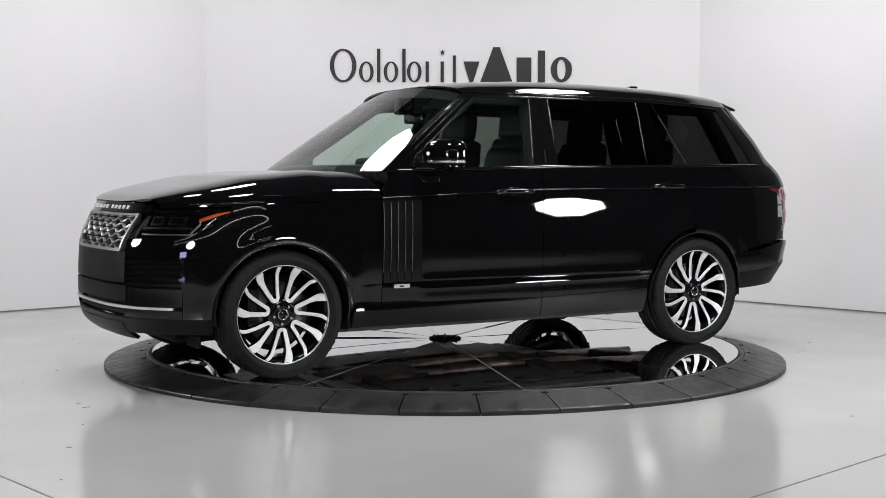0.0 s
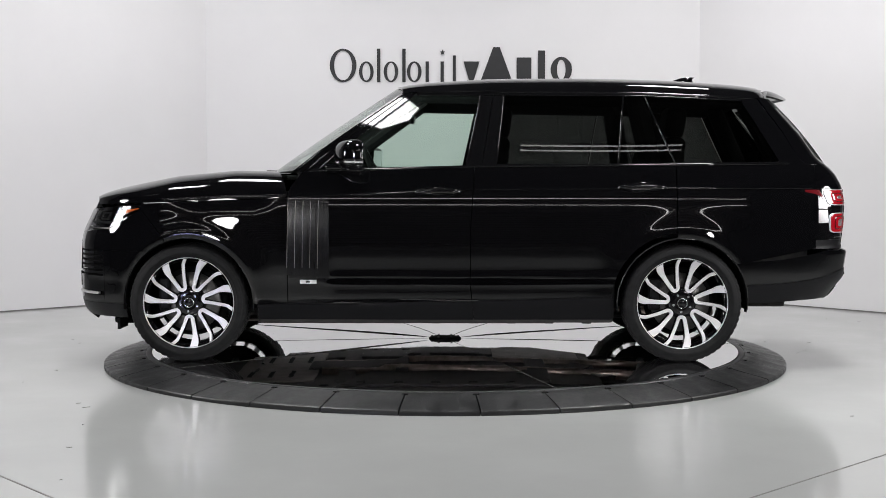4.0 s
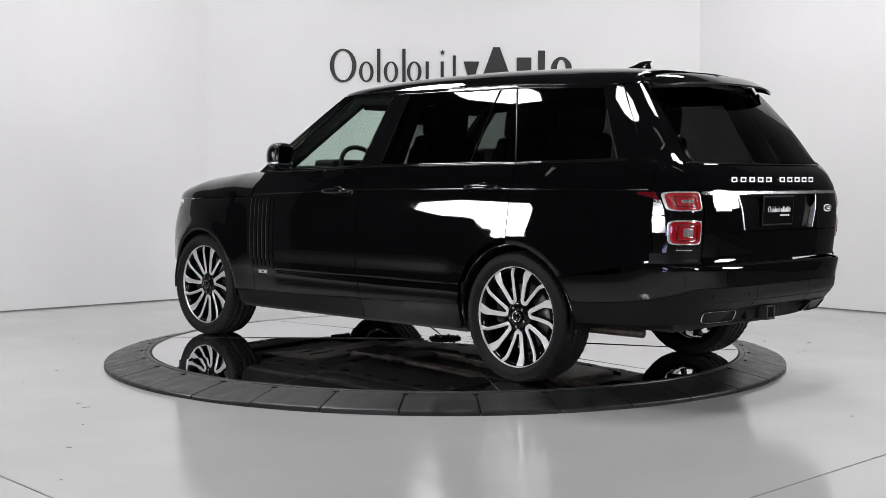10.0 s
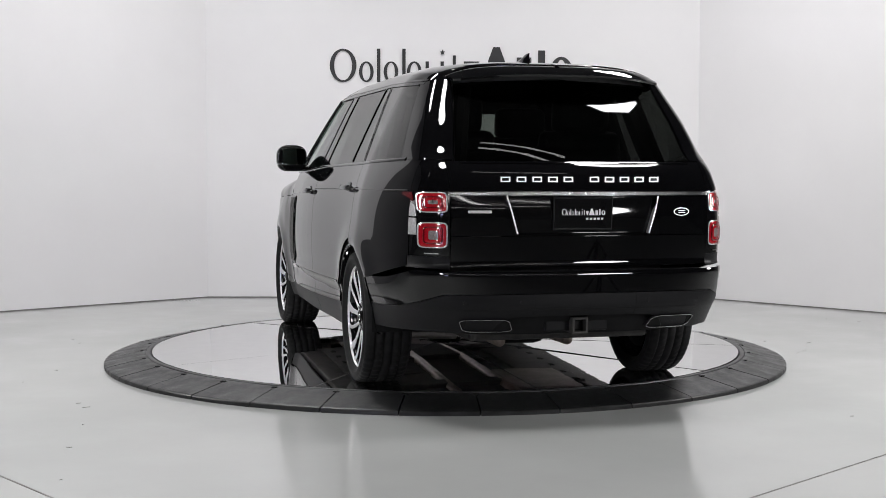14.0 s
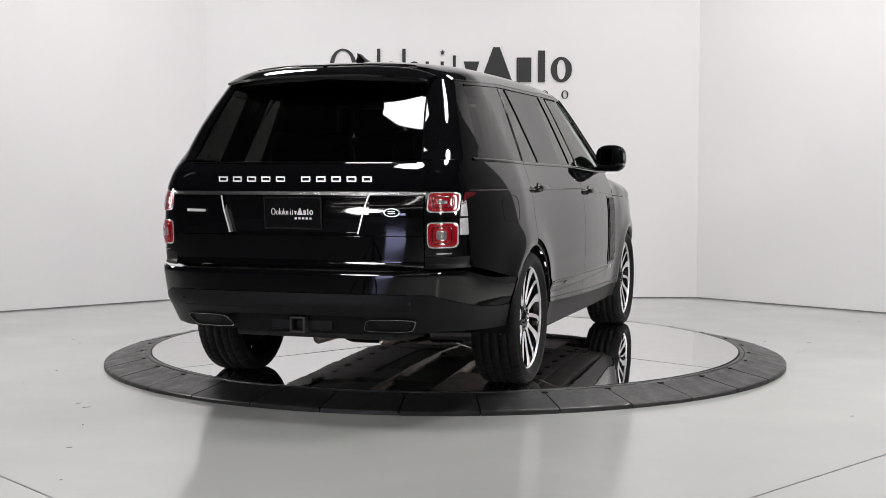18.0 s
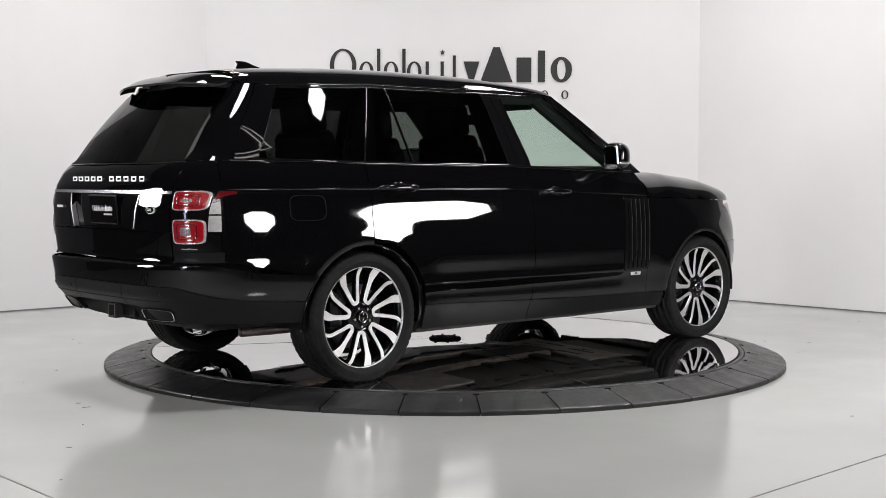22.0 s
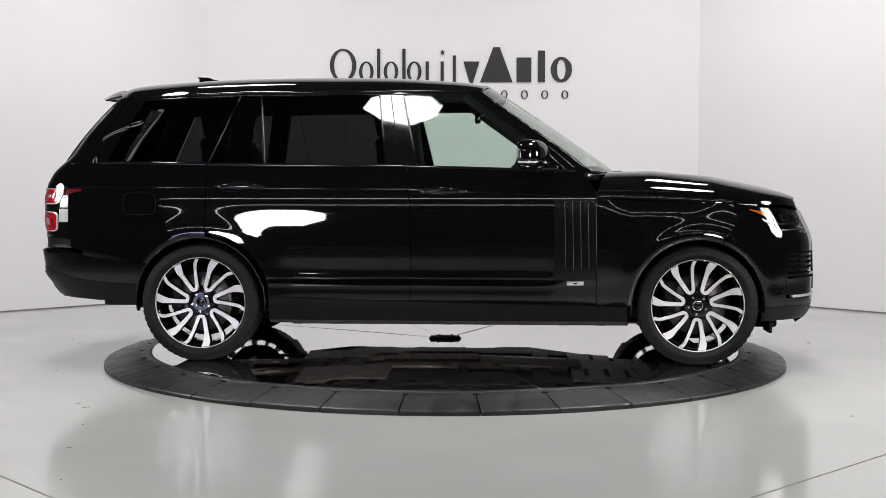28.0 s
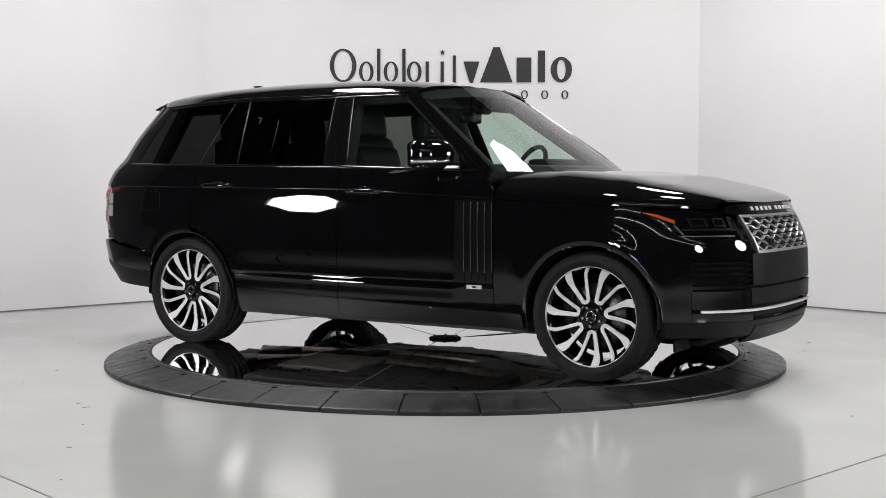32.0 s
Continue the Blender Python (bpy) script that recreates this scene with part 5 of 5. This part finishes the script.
# roof spoiler
P = np.zeros((14, 15, 3))
for i in range(14):
    for j in range(15):
        v = j / 14
        t = i / 13
        x0 = -2.235 + 0.08 * v ** 3
        x = x0 - (0.140 - 0.03 * v ** 3) * t
        yy = min(0.600, float(body_y(-2.15, 1.68))) * v * (1 - 0.03 * t)
        edge = 1 - 0.55 * v ** 8
        z = 1.675 + (float(Z_ROOF(-2.30)) - 1.675) * edge * (1 - v ** 3 * 0.35) - 0.056 * t ** 1.5 * edge + 0.003
        P[i, j] = (x, yy, z)
whole("roof_spoiler", P, 1, PAINT, car, "gloss black roof spoiler", 0.012, True)

# aerial fin
bm = bmesh.new()
rows_ = []
for h, w, x0, x1 in ((-0.012, 0.034, -1.80, -1.585), (0.012, 0.028, -1.79, -1.61), (0.028, 0.014, -1.785, -1.67), (0.040, 0.007, -1.795, -1.70), (0.046, 0.004, -1.80, -1.73)):
    ring = []
    for i in range(12):
        a = 2 * math.pi * i / 12
        cx, hx = (x0 + x1) / 2, (x1 - x0) / 2
        ring.append(bm.verts.new((cx + hx * math.cos(a), w * math.sin(a), 1.822 + h)))
    rows_.append(ring)
for a, b in zip(rows_, rows_[1:]):
    for i in range(12):
        bm.faces.new((a[i], a[(i + 1) % 12], b[(i + 1) % 12], b[i]))
bm.faces.new(rows_[-1])
part("aerial_fin", bm, PAINT, car, "gloss black roof aerial", smooth=True)


# door mirrors
def door_mirror(sd):
    m = new("door_mirror")
    m.parent = car
    tagged(m, "gloss black door mirror with a silver indicator strip")

    def shell(z0, z1, material, name, grow=1.0):
        n, k = 28, 12
        v, f = [], []
        for j in range(k + 1):
            z = z0 + (z1 - z0) * j / k
            zc = (z - 1.305) / 0.098
            r = max(0.03, (1 - abs(zc) ** 3.2)) ** (1 / 2.6) if abs(zc) < 1 else 0.03
            for i in range(n):
                a = 2 * math.pi * i / n
                c, s = math.cos(a), math.sin(a)
                e = 2 / 3.4
                px = 0.082 * math.copysign(abs(c) ** e, c) * r * grow
                py = 0.115 * math.copysign(abs(s) ** e, s) * r * grow
                px = max(px, -0.056)
                v.append((0.535 + px - 0.36 * py - 0.02 * (zc ** 2), sd * (1.030 + py - 0.25 * max(0, px) * (1 if py > 0 else 0.2)), z))
        for j in range(k):
            for i in range(n):
                q = (j * n + i, j * n + (i + 1) % n, (j + 1) * n + (i + 1) % n, (j + 1) * n + i)
                f.append(q if sd > 0 else q[::-1])
        f.append(tuple(range(n))[::-1] if sd > 0 else tuple(range(n)))
        f.append(tuple(range(k * n, (k + 1) * n)) if sd > 0 else tuple(range(k * n, (k + 1) * n))[::-1])
        return mesh_ob(name, v, f, material, m)

    shell(1.268, 1.400, PAINT, "mirror_cap")
    shell(1.256, 1.268, CHROME, "indicator_strip", 1.01)
    shell(1.212, 1.256, GLOSS, "mirror_base")
    part("mirror_glass", box_bm(0.474, 1.025 * sd, 1.308, 0.006, 0.17, 0.14, 0.0028, Matrix.Rotation(math.radians(19.8 * sd), 3, "Z") @ Matrix.Rotation(math.radians(-6), 3, "Y")), MIRROR_G, m, "silvered mirror glass")
    part("mirror_arm", box_bm(0.62, 0.925 * sd, 1.232, 0.12, 0.10, 0.035, 0.012, Matrix.Rotation(math.radians(-20 * sd), 3, "Z")), GLOSS, m)
    part("mirror_foot", box_bm(0.66, 0.895 * sd, 1.225, 0.16, 0.03, 0.06, 0.01), GLOSS, m)


MIRROR_G = mat("mirror_glass", (0.72, 0.76, 0.76), 0.01, metal=1.0, rough_var=0.005)
door_mirror(1)
door_mirror(-1)


# door handles
def handle(x0, x1, z, sd):
    h = new("door_handle")
    h.parent = car
    tagged(h, "gloss black pull handle")
    n, k = 16, 10
    v, f = [], []
    for i in range(n + 1):
        t = i / n
        x = x0 + (x1 - x0) * t
        lift = 0.032 * (1 - abs(2 * t - 1) ** 4) + 0.004
        r = 0.014 * (1 - abs(2 * t - 1) ** 6) ** 0.5 + 0.003
        y = float(body_y(x, z)) + lift
        for j in range(k):
            a = 2 * math.pi * j / k
            v.append((x, (y + 0.55 * r * math.cos(a)) * sd, z + r * math.sin(a)))
    for i in range(n):
        for j in range(k):
            q = (i * k + j, i * k + (j + 1) % k, (i + 1) * k + (j + 1) % k, (i + 1) * k + j)
            f.append(q if sd < 0 else q[::-1])
    mesh_ob("handle_bar", v, f, PAINT, h)
    xc = (x0 + x1) / 2
    bm = bmesh.new()
    bmesh.ops.create_uvsphere(bm, u_segments=20, v_segments=10, radius=1)
    bm.transform(Matrix.Translation((xc, float(body_y(xc, z - 0.004)) * sd - 0.004 * sd, z - 0.004)) @ Matrix.Diagonal((0.062, 0.009, 0.036, 1)))
    part("handle_cup", bm, GLOSS, h, smooth=True)


for sd in (1, -1):
    handle(-0.165, 0.135, 1.078, sd)
    handle(-1.455, -1.145, 1.108, sd)

# side vent on the front door, with its blades and badge
both("side_vent", side_patch(const(0.668), const(0.925), const(0.535), const(1.034), 10, 16, 0.004), VENT, front_door[0].parent, "satin black side vent", 0.006, True)
for k in range(5):
    x = 0.700 + 0.048 * k
    both("vent_blade", side_patch(pl((0.53, x + 0.012), (1.04, x)), pl((0.53, x + 0.040), (1.04, x + 0.030)), const(0.552), const(1.022), 6, 16, 0.009), VENT, car, "", 0.008, True)
    both("blade_edge", side_patch(pl((0.53, x + 0.041), (1.04, x + 0.031)), pl((0.53, x + 0.0435), (1.04, x + 0.0335)), const(0.60), const(1.02), 3, 14, 0.011), BRAKE, car, "", 0.004, True)
both("side_badge", side_patch(const(0.748), const(0.852), const(0.499), const(0.522), 6, 3, 0.006), ALLOY, car, "small silver badge", 0.005, True)
both("badge_mark", side_patch(const(0.788), const(0.815), const(0.506), const(0.515), 4, 2, 0.0075), GLOSS, car, "", 0.002, True)

# crease line along the doors
both("door_moulding", side_patch(const(-1.08), const(0.66), pl((-1.1, 0.536), (0.7, 0.520)), pl((-1.1, 0.543), (0.7, 0.527)), 40, 3, 0.004), PAINT, car, "", 0.006, True)

# fuel flap: a rounded square groove on one flank
n = 40
P = np.zeros((n + 1, 2, 3))
for i in range(n + 1):
    a = 2 * math.pi * i / n
    c, s = math.cos(a), math.sin(a)
    ux, uz = math.copysign(abs(c) ** 0.45, c), math.copysign(abs(s) ** 0.45, s)
    for j, g in enumerate((1.0, 0.965)):
        x, z = -1.945 + 0.110 * g * ux, 1.0 + 0.070 * g * uz
        P[i, j] = (x, float(body_y(x, z)) + 0.0008, z)
skin("fuel_flap_groove", P, MATTE, car, "rounded fuel flap", 0.0, True, True)

# ---- cabin ----
LEATHER = mat("black_leather", (0.011, 0.011, 0.0115), 0.5, alpha_spec=0.22, grain=0.25, scale=25, bump=0.3, bump_scale=300)
LINER = mat("dark_headlining", (0.02, 0.02, 0.021), 0.9, grain=0.2, scale=60)


def seat(x, y):
    s = new("seat")
    s.parent = car
    tagged(s, "black leather seat with a headrest")
    part("cushion", box_bm(x + 0.26, y, 0.72, 0.55, 0.52, 0.18, 0.06), LEATHER, s, smooth=True)
    part("backrest", box_bm(x - 0.03, y, 1.05, 0.17, 0.52, 0.66, 0.07, Matrix.Rotation(math.radians(-14), 3, "Y"), 3), LEATHER, s, smooth=True)
    part("shoulder", box_bm(x - 0.11, y, 1.34, 0.13, 0.50, 0.20, 0.06, Matrix.Rotation(math.radians(-14), 3, "Y"), 3), LEATHER, s, smooth=True)
    part("headrest", box_bm(x - 0.13, y, 1.53, 0.13, 0.34, 0.21, 0.055, Matrix.Rotation(math.radians(-8), 3, "Y"), 3), LEATHER, s, smooth=True)


for x in (-0.30, -1.45):
    for y in (0.39, -0.39):
        seat(x, y)
part("dashboard", box_bm(0.70, 0, 1.12, 0.38, 1.56, 0.26, 0.07), LEATHER, car, "black leather dashboard", smooth=True)
part("binnacle", box_bm(0.62, 0.38, 1.255, 0.22, 0.40, 0.08, 0.035), LEATHER, car, smooth=True)
part("centre_console", box_bm(0.1, 0, 0.80, 1.2, 0.26, 0.3, 0.04), LEATHER, car, smooth=True)
part("parcel_shelf", box_bm(-2.0, 0, 1.06, 0.7, 1.6, 0.03, 0.01), LEATHER, car)
# steering wheel
bm = bmesh.new()
R_S, r_s = 0.185, 0.017
ring = []
for i in range(40):
    a = 2 * math.pi * i / 40
    ring.append([bm.verts.new(((R_S + r_s * math.cos(b)) * math.cos(a), (R_S + r_s * math.cos(b)) * math.sin(a), r_s * math.sin(b))) for b in [2 * math.pi * j / 8 for j in range(8)]])
for i in range(40):
    for j in range(8):
        bm.faces.new((ring[i][j], ring[(i + 1) % 40][j], ring[(i + 1) % 40][(j + 1) % 8], ring[i][(j + 1) % 8]))
bm.transform(Matrix.Translation((0.42, 0.38, 1.215)) @ Matrix.Rotation(math.radians(-64), 4, "Y"))
sw = new("steering_wheel")
sw.parent = car
tagged(sw, "black leather steering wheel")
part("rim", bm, LEATHER, sw, smooth=True)
part("boss", box_bm(0.44, 0.38, 1.205, 0.05, 0.13, 0.12, 0.03, Matrix.Rotation(math.radians(-25), 3, "Y")), LEATHER, sw, smooth=True)
for yy, zz in ((0.10, 0.0), (-0.10, 0.0), (0.0, -0.09)):
    part("spoke", box_bm(0.43 + zz * 0.45, 0.38 + yy, 1.21 + zz, 0.02, 0.11 if yy else 0.035, 0.03 if yy else 0.10, 0.006, Matrix.Rotation(math.radians(-25), 3, "Y")), LEATHER, sw)
part("column", cyl_bm((0.44, 0.38, 1.205), (0.64, 0.38, 1.13), 0.035, 12), LEATHER, sw)
# headlining and inner pillars
P = roof_points(30, 9)
P[..., 2] -= 0.035
P[..., 1] *= 0.96
whole("headlining", P, 1, LINER, car, "dark cloth headlining", thick=0, flip=True)
part("interior_mirror", box_bm(0.17, 0, 1.575, 0.035, 0.25, 0.075, 0.015), GLOSS, car, "interior mirror", smooth=True)
part("mirror_mount", box_bm(0.25, 0, 1.66, 0.12, 0.10, 0.13, 0.02), GLOSS, car)
for s in (1, -1):
    part("sun_visor", box_bm(0.14, 0.36 * s, 1.675, 0.15, 0.40, 0.02, 0.008, Matrix.Rotation(math.radians(35), 3, "Y")), LINER, car)
    part("inner_pillar", cyl_bm((0.86, 0.835 * s, 1.17), (0.12, 0.635 * s, 1.70), 0.052, 10), LINER, car)
    part("inner_pillar", cyl_bm((-0.31, 0.80 * s, 1.17), (-0.37, 0.60 * s, 1.70), 0.07, 12), LINER, car)
    part("inner_pillar", cyl_bm((-1.40, 0.76 * s, 1.15), (-1.30, 0.60 * s, 1.70), 0.07, 10), LINER, car)
    part("inner_pillar", cyl_bm((-2.30, 0.58 * s, 1.15), (-2.04, 0.47 * s, 1.66), 0.06, 10), LINER, car)
    part("cant_rail", cyl_bm((0.16, 0.63 * s, 1.695), (-2.0, 0.56 * s, 1.66), 0.045, 10), LINER, car)
# black frit along the windscreen and tailgate glass
W = bridge((0.900, 0.912, 1.208), (0.195, 0.690, 1.716), (1.12, 1.196), (0.275, 1.772), sag=0.007, n=33, m=28)
inn = W.copy()
inn[..., 0] -= 0.006
inn[..., 2] -= 0.006
whole("windscreen_border", inn[24:, :], 1, MATTE, car, "black glass border", thick=0, flip=True)
both("windscreen_border", inn[:, 31:], MATTE, car, "black glass border", thick=0, flip=True)
whole("windscreen_border", inn[:3, :], 1, MATTE, car, "black glass border", thick=0, flip=True)
for s in (1, -1):
    part("wiper", box_bm(1.075, 0.29 * s, 1.206, 0.025, 0.52, 0.014, 0.005, Matrix.Rotation(math.radians(-7 * s), 3, "Z")), MATTE, car, "black wiper blade")
part("scuttle", box_bm(1.04, 0, 1.165, 0.16, 1.40, 0.03, 0.01), MATTE, car)


def half_round(name, x0, x1, zf, r, material, n=60, k=7, label="", off=0.0):
    """A half-round strip along the flank at the height zf(x)."""
    P = np.zeros((n, k, 3))
    for i in range(n):
        x = x0 + (x1 - x0) * i / (n - 1)
        z = float(zf(x))
        for j in range(k):
            a = math.pi * (j / (k - 1)) - math.pi / 2
            zz = z + r * math.sin(a)
            P[i, j] = (x, float(body_y(x, zz)) + off + r * 0.8 * math.cos(a), zz)
    both(name, P, material, car, label, 0.0, True)


half_round("waist_moulding", -2.25, -1.525, shifted(BELT, 0.004), 0.009, GLOSS, label="gloss black waist moulding")
half_round("waist_moulding", -1.512, -0.25, shifted(BELT, 0.004), 0.009, GLOSS, label="gloss black waist moulding")
half_round("waist_moulding", -0.242, 0.80, shifted(BELT, 0.004), 0.009, GLOSS, label="gloss black waist moulding")
half_round("roof_gutter", -2.05, 0.12, shifted(RAIL_Z, 0.003), 0.006, GLOSS)

# the character line below the handles, and bright-edged seals between the windows
half_round("flank_crease", -2.40, -1.525, const(1.101), 0.0035, PAINT)
half_round("flank_crease", -1.512, -0.25, pl((-1.5, 1.101), (-0.25, 1.092)), 0.0035, PAINT)
half_round("flank_crease", -0.235, 0.925, pl((-0.24, 1.092), (0.93, 1.044)), 0.0035, PAINT)


def upright_bead(name, xf, z0, z1, r, material, label=""):
    """A half-round bead up the flank along x = xf(z)."""
    P = np.zeros((16, 6, 3))
    for i in range(16):
        z = z0 + (z1 - z0) * i / 15
        for j in range(6):
            a = math.pi * j / 5
            x = float(xf(z)) - r * math.cos(a)
            P[i, j] = (x, float(body_y(x, z)) + 0.003 + r * 0.8 * math.sin(a), z)
    both(name, P, material, car, label, 0.0, False)


for f in (Q2, D1, D2, shifted(F1, 0.03)):
    upright_bead("window_seal", f, 1.262, 1.688, 0.0045, GLOSS, "gloss black window seal")
upright_bead("window_seal", shifted(F2, -0.030), 1.22, 1.69, 0.0045, GLOSS, "gloss black window seal")
half_round("window_seal", -1.96, 0.12, shifted(WIN_TOP, 0.002), 0.004, GLOSS, label="gloss black window seal", off=0.003)
upright_bead("pillar_edge", shifted(FP2, -0.014), 1.23, 1.705, 0.007, PAINT, "gloss black edge of the windscreen pillar")
upright_bead("pillar_edge", lambda z: (F2(z) + FP2(z)) / 2 - 0.02, 1.23, 1.70, 0.004, PAINT, "gloss black edge of the windscreen pillar")

# what is fixed to a door or to the tailgate belongs to it
gate = bpy.data.objects["tailgate"]
ON_DOOR = {"front_door_window": front_door, "side_vent": front_door, "vent_blade": front_door, "blade_edge": front_door, "side_badge": front_door, "badge_mark": front_door,
           "rear_door_window": rear_door, "vent_window": rear_door}
ON_GATE = {"tailgate_window", "chrome_strip", "gate_recess", "gate_recess_side", "gate_inner", "gate_edge", "recess_edge", "gate_bar", "tailgate_badge", "badge_field", "badge_bar", "model_badge"}
for ob in list(car.children):
    base = ob.name.split(".")[0]
    if base in ON_DOOR:
        ob.parent = ON_DOOR[base][0 if ob.data.vertices[0].co.y > 0 else 1]
    elif base in ON_GATE:
        ob.parent = gate


# ---- wall sign of flat black shapes ----
sign = thing("wall_sign", "flat black company sign shapes on the white wall", "sign", pose(0, BACK_Y, 2.154))
SC = 0.343
for s in mark_shapes(SC):
    bm = mark(*s, 0.012)
    bm.transform(Matrix.Translation((-1.192, -0.002, 0)))
    part("sign_shape", bm, SIGN_BLACK, sign)
for i in range(5):
    x = 0.40 + 0.2085 * i
    bm = mark("ring", x - 0.036, x + 0.036, -0.17, -0.082, 0.014, 0.012)
    bm.transform(Matrix.Translation((0, -0.002, 0)))
    part("sign_shape", bm, SIGN_BLACK, sign)


def motions():
    rows = []
    for t, a in TURN:
        rows.append((t, pose(0, 0, 0, 0, 0, a) @ pose(OFF_X, OFF_Y, 0)))
    walk(car, rows)
    walk(deck, [(t, pose(0, 0, 0, 0, 0, a)) for t, a in TURN])


motions()
